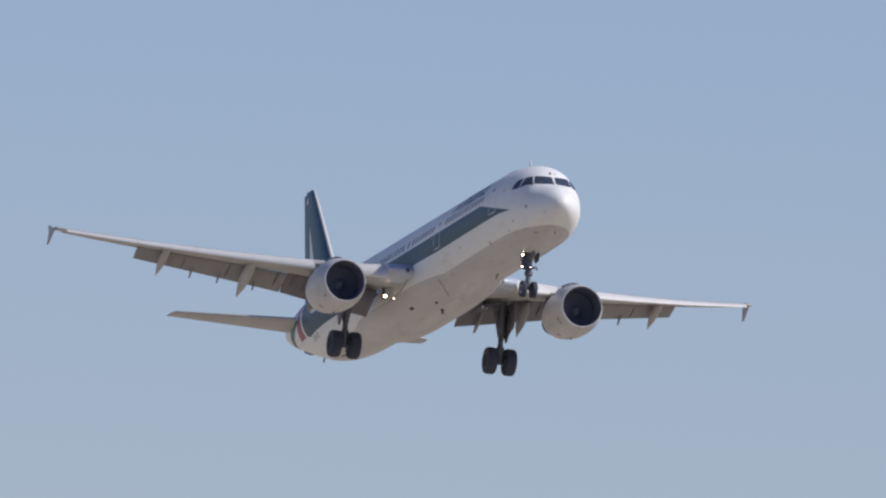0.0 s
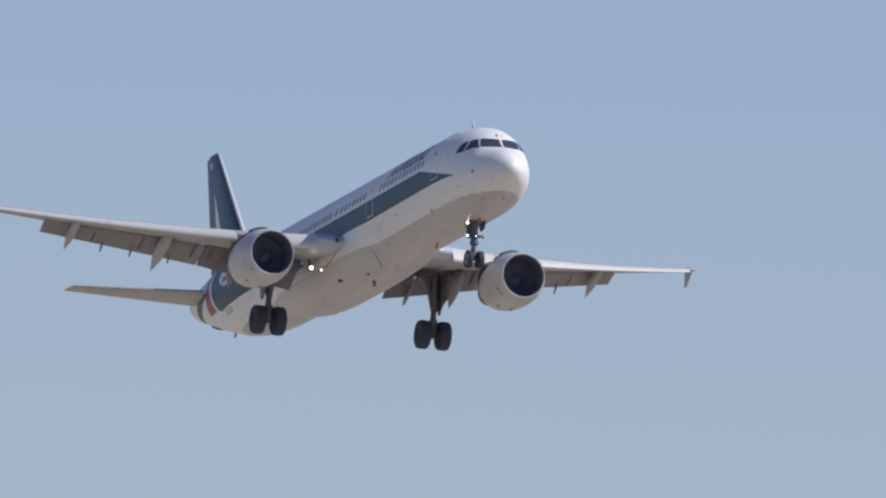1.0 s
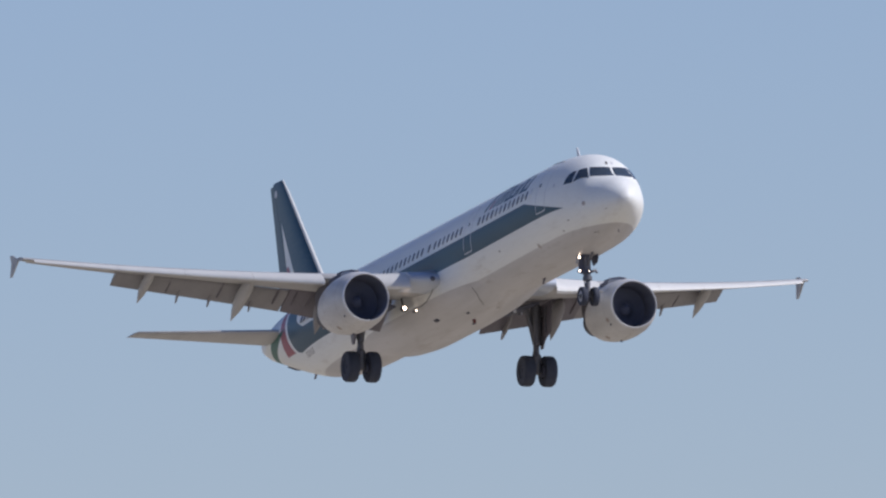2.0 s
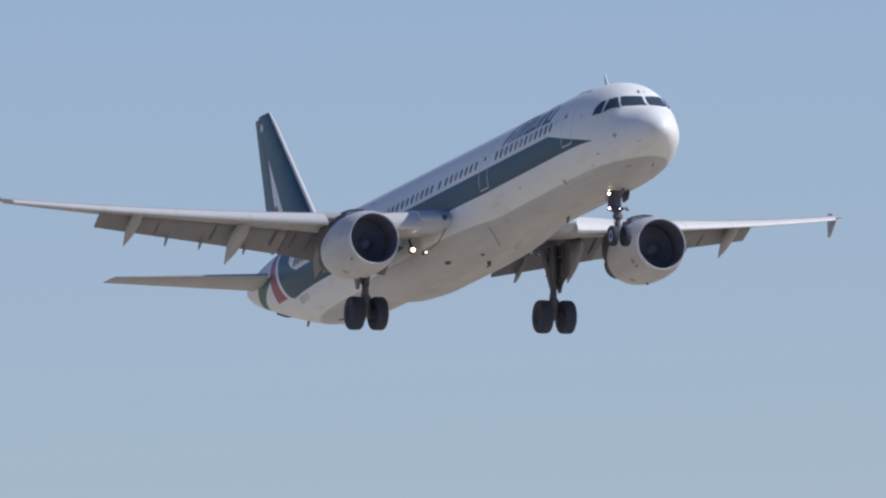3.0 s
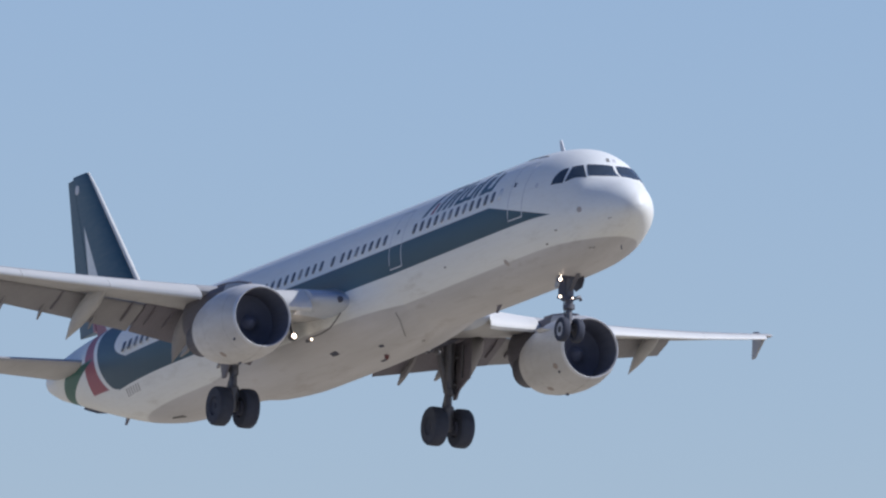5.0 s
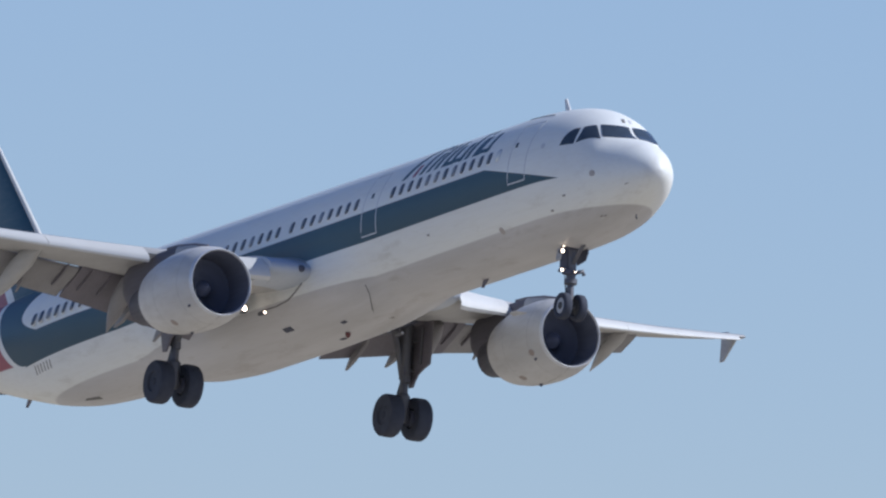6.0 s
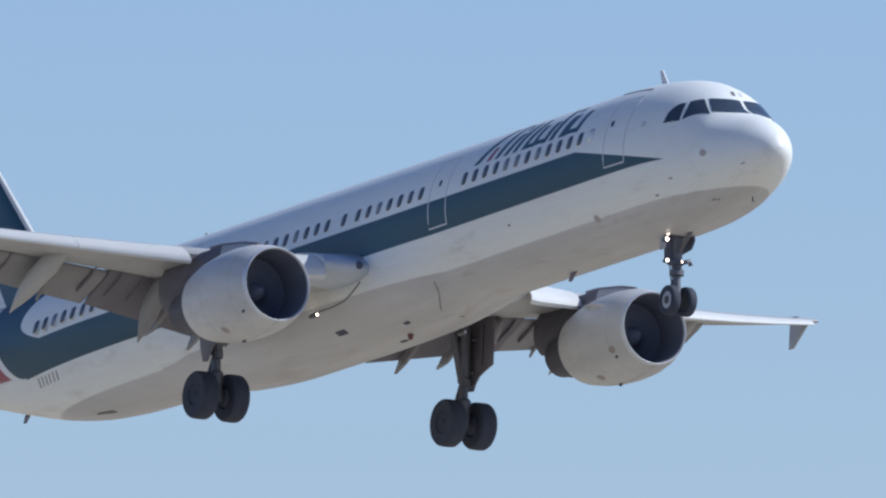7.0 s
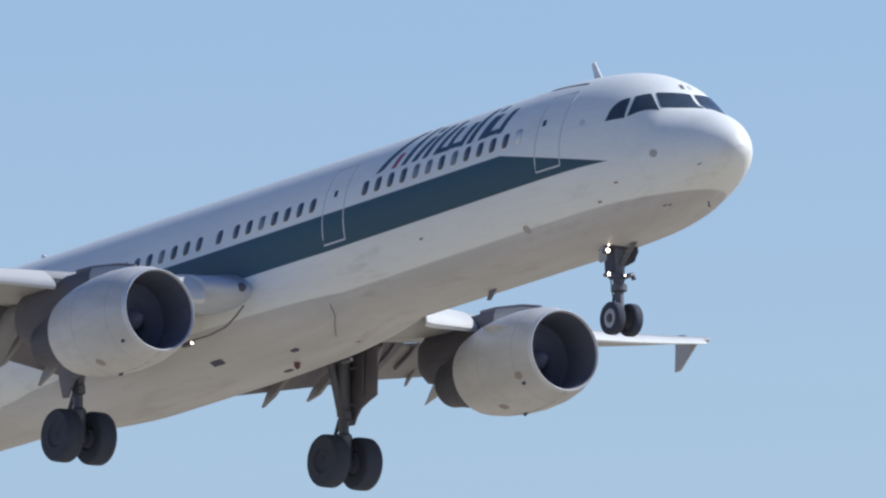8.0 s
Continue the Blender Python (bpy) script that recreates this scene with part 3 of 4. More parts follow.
def cowl_patch(centre, x, u, w, h):
    """A thin oval shell on the nacelle skin: x and w along it, u and h degrees round it."""
    bm = bmesh.new()
    def at(f, t, o):
        a = x + w * f * math.cos(t)
        r, v = cowl_radius(a) + o, radians(u + h * f * math.sin(t))
        return bm.verts.new((centre[0] + a, centre[1] + r * math.cos(v), centre[2] + r * math.sin(v)))
    mid = bm.verts.new((centre[0] + x, centre[1] + (cowl_radius(x) + 0.005) * math.cos(radians(u)), centre[2] + (cowl_radius(x) + 0.005) * math.sin(radians(u))))
    rings = [[at(f, 2 * math.pi * k / 16, o) for k in range(16)] for f, o in ((0.5, 0.005), (0.85, 0.005), (1.0, -0.01))]
    for k in range(16):
        j = (k + 1) % 16
        bm.faces.new((mid, rings[0][k], rings[0][j]))
        for a, b in zip(rings, rings[1:]):
            bm.faces.new((a[k], b[k], b[j], a[j]))
    return bm


def make_engine(side):
    cx, cy, cz = 15.5, side * 5.75, -2.03
    eng = part("engine", revolve(COWL + [(3.28, 0.93), (2.9, 0.95)], (cx, cy, cz), 56), M_COWL, plane, "pale grey turbofan nacelle with dark inlet")
    part("inlet_lip", revolve([(0.075, 0.925), (0.035, 0.93), (0.01, 0.943), (0.0, 0.958), (0.02, 0.978), (0.07, 0.99), (0.123, 1.001)], (cx, cy, cz), 56), M_LIP, eng, "bare metal inlet lip")
    # Duct, fan and back plate have the inlet's shade and haze in their colours.
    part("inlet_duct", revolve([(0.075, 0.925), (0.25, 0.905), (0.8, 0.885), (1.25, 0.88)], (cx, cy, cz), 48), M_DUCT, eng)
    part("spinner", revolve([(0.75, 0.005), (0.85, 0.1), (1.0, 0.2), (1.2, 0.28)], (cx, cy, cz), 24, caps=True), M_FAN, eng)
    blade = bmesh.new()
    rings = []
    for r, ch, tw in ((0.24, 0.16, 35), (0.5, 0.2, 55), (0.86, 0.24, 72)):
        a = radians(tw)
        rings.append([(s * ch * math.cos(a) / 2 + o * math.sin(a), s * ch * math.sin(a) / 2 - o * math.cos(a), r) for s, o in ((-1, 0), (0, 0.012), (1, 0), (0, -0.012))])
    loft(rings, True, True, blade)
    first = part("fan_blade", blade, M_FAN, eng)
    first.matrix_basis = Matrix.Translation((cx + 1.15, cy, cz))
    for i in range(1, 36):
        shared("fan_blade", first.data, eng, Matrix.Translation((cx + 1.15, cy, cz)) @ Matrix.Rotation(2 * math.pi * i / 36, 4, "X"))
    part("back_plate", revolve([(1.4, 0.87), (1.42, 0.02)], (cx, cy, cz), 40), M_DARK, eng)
    part("core_cowl", revolve([(2.6, 0.86), (3.3, 0.80), (3.9, 0.69), (4.4, 0.58), (4.68, 0.54), (4.69, 0.51), (4.5, 0.5)], (cx, cy, cz), 40, caps=True), M_CORE, eng, "burnt metal core cowl")
    part("exhaust_plug", revolve([(4.35, 0.36), (4.75, 0.28), (5.1, 0.04)], (cx, cy, cz), 24, caps=True), M_CORE, eng)
    # pylon; the aft part's colour holds soot and the shade below the wing
    for name, mat, spans in (
            ("pylon", M_GREY, ((16.4, 1.1, 1.2, 0.05), (17.2, 0.95, 1.38, 0.12), (18.2, 0.76, 1.51, 0.15))),
            ("aft_pylon_fairing", M_SOOT_SHADE, ((18.2, 0.72, 1.5, 0.16), (18.9, 0.58, 1.5, 0.2), (19.6, 0.36, 1.5, 0.29), (20.3, 0.16, 1.46, 0.31), (20.8, 0.12, 1.4, 0.30), (21.15, 0.2, 1.36, 0.24), (21.5, 0.5, 1.2, 0.08)))):
        rings = []
        for x, zb, zt, w in spans:
            zb, zt = zb + cz, zt + cz
            rings.append([(x, cy + w * math.cos(t), (zb + zt) / 2 + (zt - zb) / 2 * math.sin(t)) for t in (2 * math.pi * (k + 0.5) / 20 for k in range(20))])
        part(name, loft(rings, True, True), mat, eng, "sooty aft pylon fairing with painted shade" if mat is M_SOOT_SHADE else "grey engine pylon")
    part("pylon_cap", tube([(16.45, cy, cz + 1.21), (17.2, cy, cz + 1.375), (18.3, cy, cz + 1.51), (18.9, cy, cz + 1.53)], 0.05, 8), M_PYLON, eng, "dark pylon top edge")
    # strakes and drain mast
    part("strake", plate([(cx + 0.8, cy - side * 0.98, cz + 0.64), (cx + 1.75, cy - side * 1.0, cz + 0.68), (cx + 1.75, cy - side * 1.12, cz + 0.78), (cx + 1.35, cy - side * 1.1, cz + 0.77)], 0.03), M_COWL, eng)
    part("drain_mast", plate([(cx + 1.6, cy, cz - 1.19), (cx + 1.75, cy, cz - 1.19), (cx + 1.8, cy, cz - 1.25), (cx + 1.7, cy, cz - 1.25)], 0.04), M_DARK, eng)
    for x, u, rr in ((0.38, -42, 1.095), (1.75, -92, 1.2)) if side > 0 else ((0.55, -42, 1.13), (1.9, -96, 1.19)):
        a = radians(u)
        part("vent", revolve([(-0.02, 0.005), (-0.015, 0.05), (0.02, 0.055)], (cx + x, cy + rr * math.cos(a), cz + rr * math.sin(a)), 10, "y", True), M_DARK, eng)
    # rubbed patches and cowl joints
    for x, u, w, h in (((1.6, -58, 0.16, 7),) if side > 0 else ((0.58, -31, 0.13, 6), (1.85, -64, 0.18, 6))):
        part("scuff", cowl_patch((cx, cy, cz), x, u, w, h), M_SCUFF, eng, "brown rubbed patch")
    for x in (0.62, 1.98):
        part("cowl_joint", revolve([(x - 0.007, cowl_radius(x - 0.007) + 0.001), (x, cowl_radius(x) + 0.0025), (x + 0.007, cowl_radius(x + 0.007) + 0.001)], (cx, cy, cz), 56), M_JOINT, eng)
    part("cowl_latch_line", cowl_patch((cx, cy, cz), 1.3, -90, 1.3, 0.6), M_JOINT, eng)
    return eng


make_engine(1)
make_engine(-1)


def make_tail():
    rings = []
    for z, xl, xt, t in ((1.7, 36.2, 42.3, 0.11), (2.1, 36.6, 42.35, 0.11), (3.0, 37.48, 42.52, 0.11), (5.0, 39.35, 42.96, 0.105), (7.0, 41.22, 43.4, 0.1), (7.55, 41.74, 43.53, 0.1), (7.70, 42.0, 43.56, 0.06)):
        rings.append([(xl + (xt - xl) * x, (xt - xl) * w, z) for x, w in foil(t, 0.0, 14, 0, 0.70)])
    fin = part("fin", loft(rings), M_FIN, plane, "dark green tail fin with white and red mark")
    rings = []
    for z, xl, xt, t in ((2.15, 36.65, 42.36, 0.11), (5.0, 39.35, 42.96, 0.105), (7.6, 41.78, 43.53, 0.1)):
        rings.append([(xl + (xt - xl) * x, (xt - xl) * w, z) for x, w in foil(t, 0.0, 8, 0.71, 1.0)])
    part("rudder", loft(rings), M_FIN, fin)
    for sd in (1, -1):
        part("tip_badge", revolve([(-0.01, 0.16), (0.01, 0.16), (0.013, 0.01)], (42.62, sd * 0.085, 7.2), 20, "y", True), M_FRAME, fin)
    part("dorsal_fillet", loft([[(x, w, 1.95), (x, 0, zt), (x, -w, 1.95)] for x, w, zt, s in ((35.2, 0.05, 2.08, 1), (36.4, 0.16, 2.3, 1), (37.4, 0.22, 2.75, 1))]), M_FIN, fin)
    part("fin_edge", tube([(36.62, 0, 2.1), (37.50, 0, 3.0), (39.36, 0, 5.0), (41.23, 0, 7.0), (41.9, 0, 7.66)], [0.10, 0.095, 0.08, 0.065, 0.04]), M_SLAT, fin, "bare metal leading edge")
    for side in (1, -1):
        rings = []
        for f in [i / 8 for i in range(9)] + [1.02]:
            y = 0.5 + 5.72 * f
            xl, xt = 39.2 + 3.55 * f, 43.1 + 1.1 * f
            if f > 1:
                xl += 0.25
            rings.append(section(foil(0.1 if f <= 1 else 0.05, -0.01, 12), (xl, side * y, 0.79 + 0.44 * f), xt - xl, -1.0))
        part("tailplane", loft(rings), M_GREY, plane, "grey horizontal tailplane")


make_tail()


# ---- landing gear ----
def wheel(parent, centre, r, w, rim_r, rim_mat, outer):
    """Tyre on a rim, axle along y."""
    prof = [(-w * 0.36, rim_r), (-w * 0.48, rim_r + 0.06 * r), (-w * 0.505, r * 0.82), (-w * 0.48, r * 0.925), (-w * 0.37, r * 0.985), (-w * 0.15, r)]
    prof += [(-a, b) for a, b in reversed(prof)]
    t = part("tyre", revolve(prof, centre, 40, "y"), M_TYRE, parent, "black rubber tyre")
    for s in (1, -1):
        part("rim", revolve([(s * w * 0.36, rim_r), (s * w * 0.4, rim_r * 0.93), (s * w * 0.385, rim_r * 0.75), (s * w * 0.37, rim_r * 0.4), (s * w * 0.42, rim_r * 0.33), (s * w * 0.43, 0.01)], centre, 28, "y"), rim_mat if s == outer else M_HUB, parent, "metal wheel rim")
    return t


def make_main_gear(side):
    X, Y, Z = 21.98, side * 3.795, -3.74
    gear = part("main_gear", tube([(X - 0.05, Y, -0.9), (X - 0.02, Y, -2.2), (X, Y, -2.62)], [0.2, 0.18, 0.16], 16), M_METAL, plane, "main landing gear leg with twin wheels, extended")
    part("piston", tube([(X, Y, -2.6), (X, Y, Z + 0.05)], 0.125, 14), M_METAL, gear)
    part("axle", tube([(X, Y - 0.55, Z), (X, Y + 0.55, Z)], 0.085, 14), M_METAL, gear)
    part("axle_lug", revolve([(-0.14, 0.12), (-0.05, 0.17), (0.35, 0.18), (0.62, 0.2), (0.7, 0.14)], (X, Y, Z), 14, "z", True), M_METAL, gear)
    for s in (1, -1):
        wheel(gear, (X, Y + s * 0.465, Z), 0.635, 0.47, 0.27, M_TYRE, s)
        part("brake", revolve([(-0.1, 0.24), (0.1, 0.24)], (X, Y + s * 0.28, Z), 20, "y", True), M_DARK, gear)
    part("torque_link", tube([(X + 0.12, Y, -2.6), (X + 0.36, Y, -3.0), (X + 0.12, Y, -3.45)], 0.05, 8), M_METAL, gear)
    part("side_stay", tube([(X + 0.02, Y - side * 0.08, -2.55), (X - 0.02, Y - side * 0.2, -1.95), (X - 0.08, Y - side * 0.4, -1.2)], [0.08, 0.1, 0.11], 12), M_METAL, gear)
    part("retraction_jack", tube([(X + 0.1, Y, -1.9), (X + 0.15, Y + side * 0.5, -1.15)], 0.06, 10), M_METAL, gear)
    part("hose", tube([(X - 0.14, Y + 0.08, -2.0), (X - 0.18, Y + 0.1, -2.8), (X - 0.12, Y + 0.06, -3.4), (X - 0.05, Y + 0.2, -3.65)], 0.018, 6), M_DARK, gear)
    door = [(0.35, 0.35, -0.95), (-1.0, 0.35, -0.95), (-1.03, 0.32, -1.7), (-1.0, 0.31, -2.25), (-0.62, 0.3, -2.36), (-0.32, 0.29, -2.48), (-0.14, 0.28, -2.66), (-0.03, 0.28, -2.82), (0.2, 0.28, -2.8), (0.3, 0.29, -2.4), (0.33, 0.31, -1.95)]
    leaf = part("leg_door", plate([(X + a, Y + side * b, c) for a, b, c in door], 0.06), M_PYLON, gear, "grey leg door")
    part("stiffener", tube([(X - 0.55, Y + side * 0.26, -1.1), (X - 0.5, Y + side * 0.24, -2.2)], 0.04, 6), M_METAL, leaf)
    part("stiffener", tube([(X + 0.15, Y + side * 0.26, -1.1), (X + 0.08, Y + side * 0.23, -2.65)], 0.04, 6), M_METAL, leaf)
    part("door_link", tube([(X, Y, -1.5), (X - 0.2, Y + side * 0.3, -1.45)], 0.035, 8), M_METAL, gear)
    part("door_link", tube([(X, Y, -2.3), (X - 0.1, Y + side * 0.27, -2.35)], 0.035, 8), M_METAL, gear)
    part("uplock_lug", box((X - 0.22, Y - 0.1, -2.75), (X - 0.08, Y + 0.1, -2.5), 0.03), M_METAL, gear)
    part("brake_line", tube([(X + 0.12, Y - 0.05, -2.2), (X + 0.2, Y - 0.08, -2.9), (X + 0.14, Y - 0.1, -3.3), (X + 0.08, Y - 0.25, -3.6)], 0.02, 6), M_DARK, gear)
    # Dark sheet under the wing stands in for the shaded wheel bay opening.
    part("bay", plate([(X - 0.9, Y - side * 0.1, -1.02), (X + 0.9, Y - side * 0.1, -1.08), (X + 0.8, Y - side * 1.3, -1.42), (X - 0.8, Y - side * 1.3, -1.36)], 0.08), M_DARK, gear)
    return gear


make_main_gear(1)
make_main_gear(-1)


def make_nose_gear():
    X, Z = 5.07, -3.69
    gear = part("nose_gear", tube([(X + 0.06, 0, -1.7), (X + 0.06, 0, -2.5), (X + 0.06, 0, -2.95)], [0.15, 0.15, 0.13], 14), M_METAL, plane, "nose landing gear leg with twin wheels and lamps")
    part("piston", tube([(X + 0.06, 0, -2.9), (X + 0.04, 0, -3.45), (X, 0, Z + 0.03)], [0.1, 0.1, 0.09], 12), M_METAL, gear)
    part("axle", tube([(X, -0.34, Z), (X, 0.34, Z)], 0.05, 10), M_METAL, gear)
    for s in (1, -1):
        wheel(gear, (X, s * 0.25, Z), 0.385, 0.235, 0.225, M_RIM, s)
        part("hub_cap", revolve([(s * 0.09, 0.11), (s * 0.115, 0.095), (s * 0.125, 0.04), (s * 0.127, 0.005)], (X, s * 0.25, Z), 16, "y"), M_HUB, gear, "dark wheel hub")
    part("steering_collar", revolve([(-0.1, 0.12), (-0.07, 0.19), (0.07, 0.19), (0.1, 0.13)], (X + 0.06, 0, -2.95), 14, "z", True), M_METAL, gear)
    part("drag_stay", tube([(X + 0.05, 0, -2.5), (X - 0.75, 0, -1.9)], 0.06, 10), M_METAL, gear)
    part("torque_link", tube([(X + 0.14, 0, -2.95), (X + 0.3, 0, -3.2), (X + 0.1, 0, -3.5)], 0.04, 8), M_METAL, gear)
    # Port door takes a dark colour for the shade on its inner face.
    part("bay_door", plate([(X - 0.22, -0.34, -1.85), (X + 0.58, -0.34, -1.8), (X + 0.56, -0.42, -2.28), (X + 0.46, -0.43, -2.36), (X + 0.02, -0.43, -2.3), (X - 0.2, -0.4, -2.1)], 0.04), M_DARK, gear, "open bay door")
    part("bay_door", plate([(X - 0.02, 0.34, -1.98), (X + 0.26, 0.34, -1.98), (X + 0.26, 0.39, -2.32), (X + 0.18, 0.40, -2.37), (X - 0.02, 0.39, -2.34)], 0.035), M_GREY, gear, "open bay door")
    # Dark patch on the skin for the shade inside the nose bay.
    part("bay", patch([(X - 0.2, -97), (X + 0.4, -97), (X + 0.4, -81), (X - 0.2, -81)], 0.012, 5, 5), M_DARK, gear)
    for s in (1, -1):
        part("hose", tube([(X + 0.18, s * 0.08, -2.2), (X + 0.22, s * 0.12, -2.6), (X + 0.18, s * 0.1, -3.1), (X + 0.05, s * 0.1, -3.55)], 0.016, 6), M_DARK, gear)
    part("steering_jack", tube([(X - 0.02, -0.08, -2.7), (X - 0.02, -0.34, -2.62), (X - 0.02, -0.38, -2.74)], 0.06, 10), M_METAL, gear)
    part("lamp_bracket", box((X + 0.02, 0.06, -2.66), (X + 0.12, 0.36, -2.0), 0.03), M_DARK, gear)
    part("lamp_bracket", box((X - 0.1, -0.12, -2.78), (X + 0.06, 0.32, -2.62), 0.03), M_DARK, gear)
    for x, y, z, r in ((X + 0.02, 0.37, -2.12, 0.06), (X + 0.02, 0.37, -2.67, 0.047), (X - 0.1, 0.0, -2.7, 0.026), (X + 0.0, 0.36, -1.99, 0.024)):
        lamp = part("lamp", revolve([(-0.1, r * 0.9), (-0.04, r * 1.1), (0.06, r)], (x, y, z), 14, "x", True), M_METAL, gear)
        part("lens", revolve([(-0.125, 0.004), (-0.12, r * 0.6), (-0.105, r * 0.88)], (x, y, z), 14, "x", True), M_LAMP, gear, "lit lamp")
    return gear


make_nose_gear()


# ---- windows, doors and markings ----
def make_cockpit():
    # outlines as (x, y or z) pairs turned into skin angles
    def at(y, z):
        """The (x, u) of the skin at width y and height z on the nose."""
        lo, hi = 0.3, 4.0
        for _ in range(36):
            x = (lo + hi) / 2
            inside = (y / WID(x)) ** 2 + ((z - MID(x)) / (TOP(x) - MID(x))) ** 2 < 1
            lo, hi = (lo, x) if inside else (x, hi)
        return (hi, math.degrees(math.atan2((z - MID(hi)) / (TOP(hi) - MID(hi)), y / WID(hi))))
    for side in (1, -1):
        low = [at(0.05 + 0.83 * k / 6, 0.565 + 0.04 * k / 6) for k in range(7)]
        top = [at(0.05 + 0.71 * k / 6, 0.985 + 0.035 * k / 6) for k in range(7)]
        front = low + top[::-1]
        part("windscreen", patch(front, 0.016, 28, 10, side), M_GLASS, fuselage, "dark cockpit windscreen pane")
        mid = [(1.95, 44.7), (2.60, 27.5), (2.66, 46.5), (2.36, 55.0)]
        part("side_window", patch(mid, 0.014, 12, 8, side), M_GLASS, fuselage, "dark cockpit side window")
        back = [(2.68, 26.0), (3.18, 22.1), (3.14, 30.5), (3.04, 37.0), (2.92, 41.5), (2.74, 44.6)]
        part("side_window", patch(back, 0.012, 12, 8, side), M_GLASS, fuselage, "dark cockpit side window")


make_cockpit()


def make_cabin_windows():
    def pane(w, h, mat, off):
        bm = bmesh.new()
        pts = []
        for i in range(20):
            t = 2 * math.pi * i / 20
            c, s = math.cos(t), math.sin(t)
            pts.append((w / 2 * math.copysign(abs(c) ** 0.6, c), h / 2 * math.copysign(abs(s) ** 0.6, s)))
        def pos(x, z, o):
            p = skin(10, u_of(10, 0.655 + z), o)
            return (x, p.y, p.z)
        rim = [bm.verts.new(pos(x, z, off)) for x, z in pts]
        low = [bm.verts.new(pos(x, z, -0.02)) for x, z in pts]
        mid = bm.verts.new(pos(0, 0, off))
        for i in range(20):
            j = (i + 1) % 20
            bm.faces.new((mid, rim[i], rim[j]))
            bm.faces.new((rim[i], low[i], low[j], rim[j]))
        bmesh.ops.recalc_face_normals(bm, faces=bm.faces)
        me = bpy.data.meshes.new("cabin_window")
        bm.to_mesh(me)
        bm.free()
        for f in me.polygons:
            f.use_smooth = True
        me.materials.append(mat)
        return me
    frame_me, glass_me, blind_me = pane(0.285, 0.40, M_WHITE, 0.003), pane(0.235, 0.345, M_CABIN, 0.006), pane(0.235, 0.345, M_BLIND, 0.006)
    plug_me, ring_me = pane(0.225, 0.335, M_WHITE, 0.006), pane(0.275, 0.39, M_FRAME, 0.003)
    xs = [6.80 + 0.521 * i for i in range(12)] + [14.71 + 0.533 * i for i in range(7)] + [18.62] + [19.48 + 0.533 * i for i in range(13)] + [28.0 + 0.533 * i for i in range(14)]
    for side in (1, -1):
        for k, x in enumerate([6.28] + xs):
            dz = -0.0042 * (x - 7)
            dy = skin(x, u_of(x, 0.655 + dz)).y - skin(10, u_of(10, 0.655)).y + 0.008 * max(0, x - 30)
            m = Matrix.Translation((x, side * dy, dz))
            if side < 0:
                m = m @ Matrix.Rotation(math.pi, 4, "Z")
            ob = shared("cabin_window", ring_me if k == 0 else frame_me, plane, m)
            shared("pane", plug_me if k == 0 else blind_me if k in (5, 7, 8) or k > 13 and k % 7 == 3 else glass_me, ob)


make_cabin_windows()


def make_doors():
    for side in (1, -1):
        for x0, x1, zb, zt in ((4.60, 5.53, -0.33, 1.47), (13.35, 14.22, -0.42, 1.40), (26.6, 27.4, -0.4, 1.4)):
            def corners(i):
                return [(x0 + i, u_of(x0, zb + i)), (x1 - i, u_of(x1, zb + i)), (x1 - i, u_of(x1, zt - i)), (x0 + i, u_of(x0, zt - i))]
            door = part("door", seam(corners(0), 0.04, 0.006, side, closed=True), M_FRAME, plane, "outlined passenger door")
            xm, um = (x0 + x1) / 2 + (0.26 if x0 < 6 else 0.0), u_of(x0, 0.74)
            part("door_window", patch([(xm - 0.06, um - 2.2), (xm + 0.06, um - 2.2), (xm + 0.06, um + 2.2), (xm - 0.06, um + 2.2)], 0.008, 3, 3, side), M_GLASS, door)


make_doors()


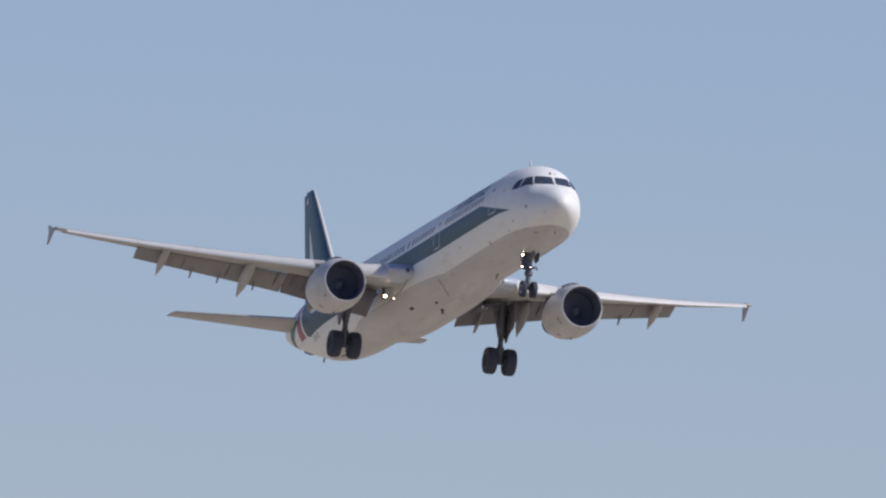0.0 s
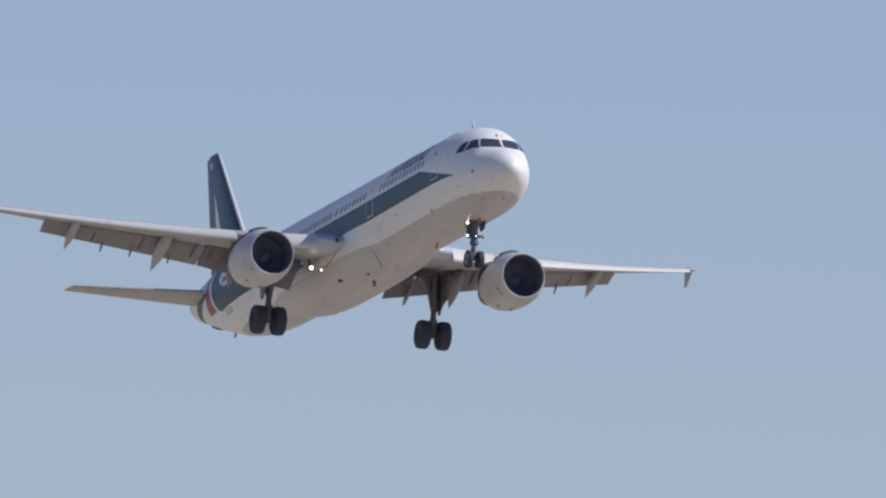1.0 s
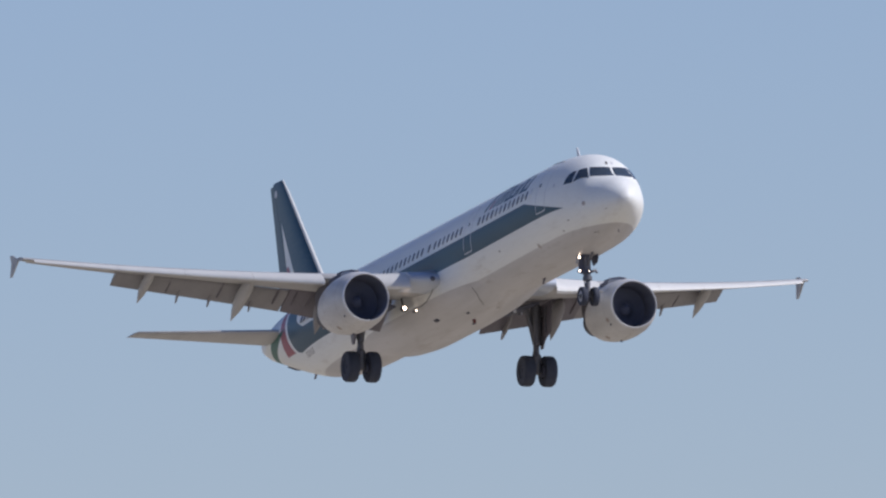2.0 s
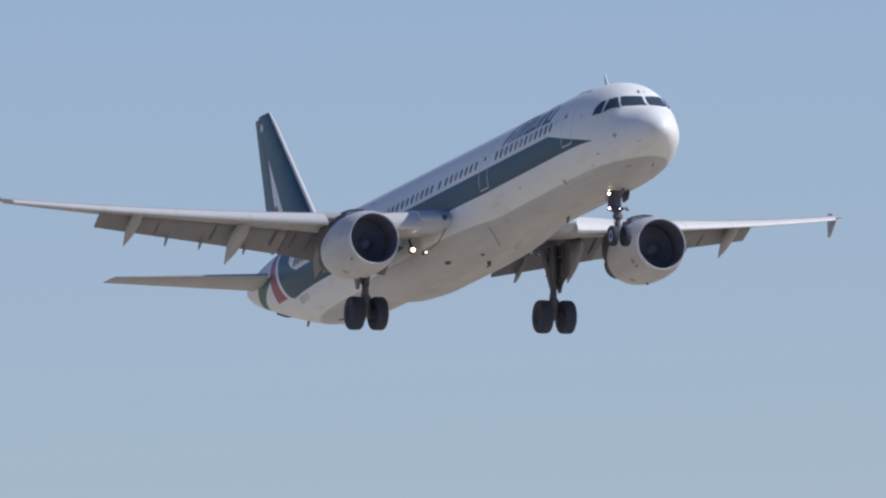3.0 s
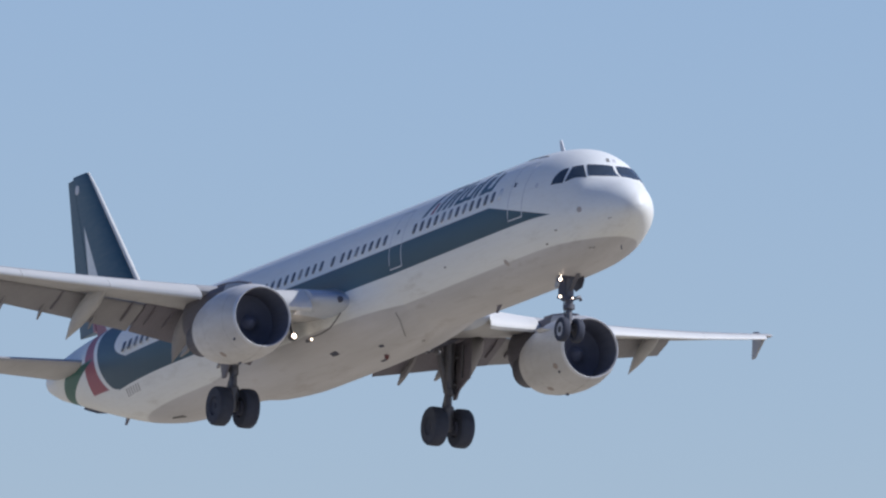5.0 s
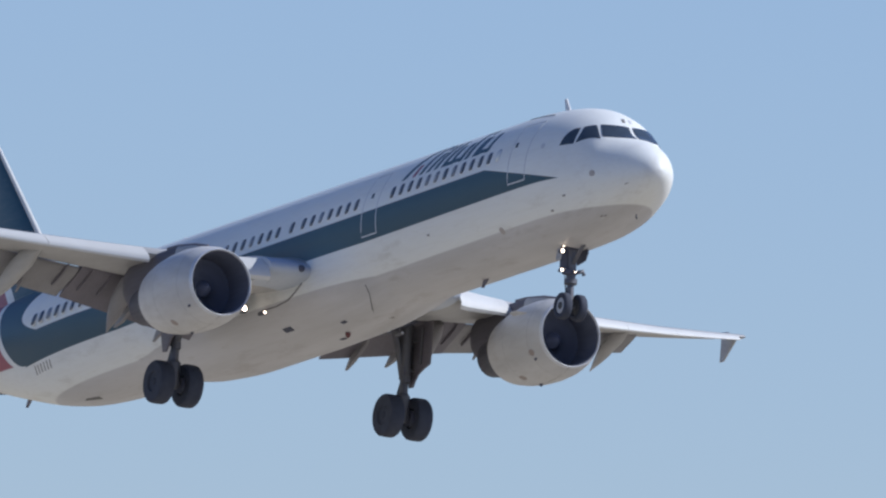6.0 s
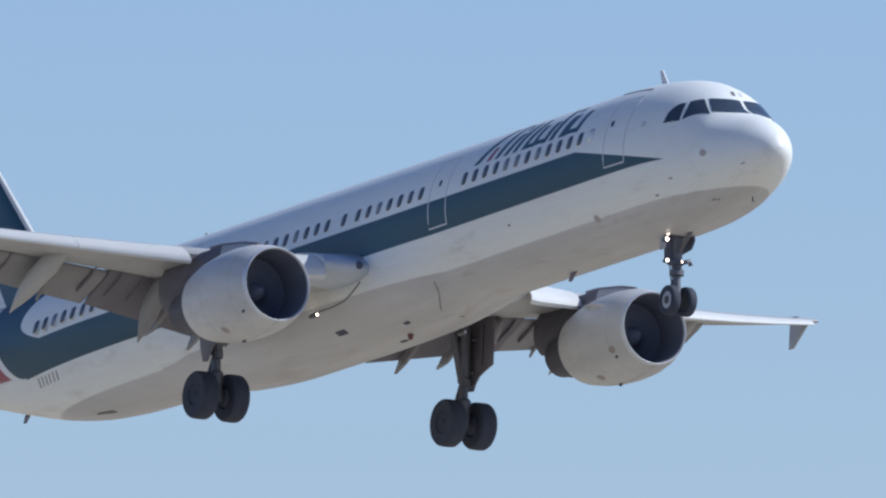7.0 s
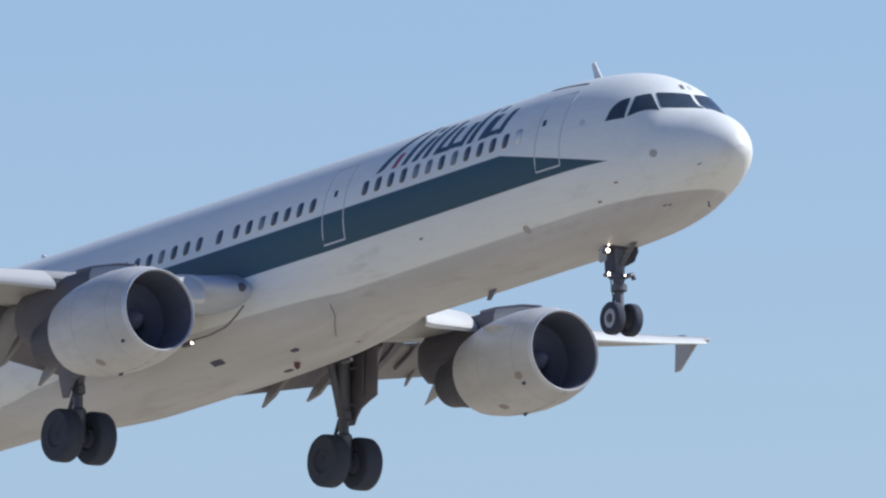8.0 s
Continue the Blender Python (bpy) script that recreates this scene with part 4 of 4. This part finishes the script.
def make_titles():
    """Airline title as slanted plain strokes, and a registration as short bars."""
    z_lo = 0.93
    # foot x, head x, head height, width, and whether red
    strokes = [(12.25, 11.32, 1.80, 0.30, 0), (11.62, 11.47, 1.28, 0.22, 1), (11.22, 10.74, 1.80, 0.25, 0), (10.80, 10.40, 1.48, 0.25, 0), (10.36, 9.95, 1.70, 0.24, 0),
               (9.92, 9.50, 1.70, 0.24, 0), (8.90, 8.72, 1.50, 0.24, 0), (8.55, 8.30, 1.76, 0.26, 0), (8.08, 7.86, 1.50, 0.25, 0), (7.32, 7.16, 1.52, 0.26, 0)]
    strokes += [(9.44, 9.26, 1.50, 0.22, 0), (7.88, 7.70, 1.50, 0.22, 0)]
    bars = [(9.86, 9.36, 0.93, 1.05), (9.34, 8.86, 0.95, 1.07), (7.80, 7.28, 0.95, 1.07), (10.42, 10.20, 1.60, 1.72), (7.90, 7.70, 1.62, 1.74)]
    for xf, xh, zt, w, red in strokes:
        w *= 0.86
        part("title_stroke", patch([(xf, u_of(xf, z_lo)), (xf - w, u_of(xf, z_lo)), (xh - w, u_of(xh, zt)), (xh, u_of(xh, zt))], 0.006, 8, 6, 1), M_REDP if red else M_TEXT, fuselage)
    for xa, xb, za, zb in bars:
        lean = 0.3 * (zb - za)
        part("title_stroke", patch([(xa, u_of(xa, za)), (xb, u_of(xb, za)), (xb - lean, u_of(xb, zb)), (xa - lean, u_of(xa, zb))], 0.0075, 5, 4, 1), M_TEXT, fuselage)
    for i in range(6):
        x = 34.1 + 0.24 * i
        part("registration_bar", patch([(x, u_of(x, -1.02)), (x + 0.11, u_of(x, -1.02)), (x + 0.06, u_of(x, -0.78)), (x - 0.05, u_of(x, -0.78))], 0.006, 2, 2, 1), M_REG, fuselage)
    for u, mat in ((83.5, M_LINE), (92.5, M_FRAME)):
        part("nose_mark", patch([(2.14, u), (2.30, u + 1.5), (2.30, u + 5.5), (2.14, u + 4)], 0.012, 2, 3, 1), mat, fuselage)


make_titles()


def make_fittings():
    # blade aerials on the crown and belly
    for x, z, s in ((5.45, 2.05, 1), (28.6, 2.06, 1), (10.0, -2.06, -1), (38.3, -1.1, -1)):
        h = 0.42 if x < 6 else 0.2
        part("aerial", plate([(x, 0, z - s * 0.03), (x + 0.3, 0, z - s * 0.03), (x + 0.42, 0, z + s * h), (x + 0.3, 0, z + s * (h + 0.02))], 0.04), M_FRAME if s > 0 else M_PYLON, fuselage)
    part("tail_skid", plate([(40.0, 0, -0.70), (41.9, 0, -0.18), (41.95, 0, -0.26), (40.9, 0, -0.56)], 0.1), M_DARK, fuselage)
    part("crown_panel", patch([(4.65, 59), (6.2, 62.5), (6.2, 64.3), (4.65, 60.5)], 0.01, 5, 2, 1), M_LINE, fuselage)
    part("grille", patch([(33.0, -79), (34.0, -76), (33.9, -73), (33.0, -74)], 0.008, 4, 2, 1), M_LINE, fuselage)
    # probes and vents round the nose
    for x, u in ((2.93, -27), (3.68, -39.5), (2.24, -65), (2.14, -67.5), (0.76, -34), (10.45, -28)):
        part("probe", patch([(x, u), (x + 0.10, u), (x + 0.10, u + 1.6), (x, u + 1.6)], 0.02, 3, 2, 1), M_REG, fuselage)
    def disc(x, u, r, off):
        w = math.degrees(r / WID(x))
        return patch([(x + r * math.cos(2 * math.pi * (k + 0.5) / 14), u + w * math.sin(2 * math.pi * (k + 0.5) / 14)) for k in range(14)], off, 8, 4, 1)
    part("sensor_plate", disc(1.79, -3.5, 0.1, 0.008), M_STAIN, fuselage, "round brown sensor plate")
    part("sensor_plate", disc(6.68, u_of(6.68, -1.41), 0.12, 0.006), M_STAIN, fuselage, "round brown panel")
    part("sensor_plate", disc(3.9, 21.5, 0.08, 0.006), M_FRAME, fuselage)
    part("probe", tube([(1.6, -0.1, -1.56), (1.6, -0.1, -1.68), (1.54, -0.1, -1.69)], 0.018, 6), M_DARK, fuselage)
    part("exhaust", revolve([(-0.3, 0.19), (0.0, 0.16), (0.12, 0.13), (0.1, 0.11)], (44.4, 0, 1.02), 18, "x", True), M_CORE, fuselage)


make_fittings()


def motions():
    walk(plane, FLIGHT)


motions()
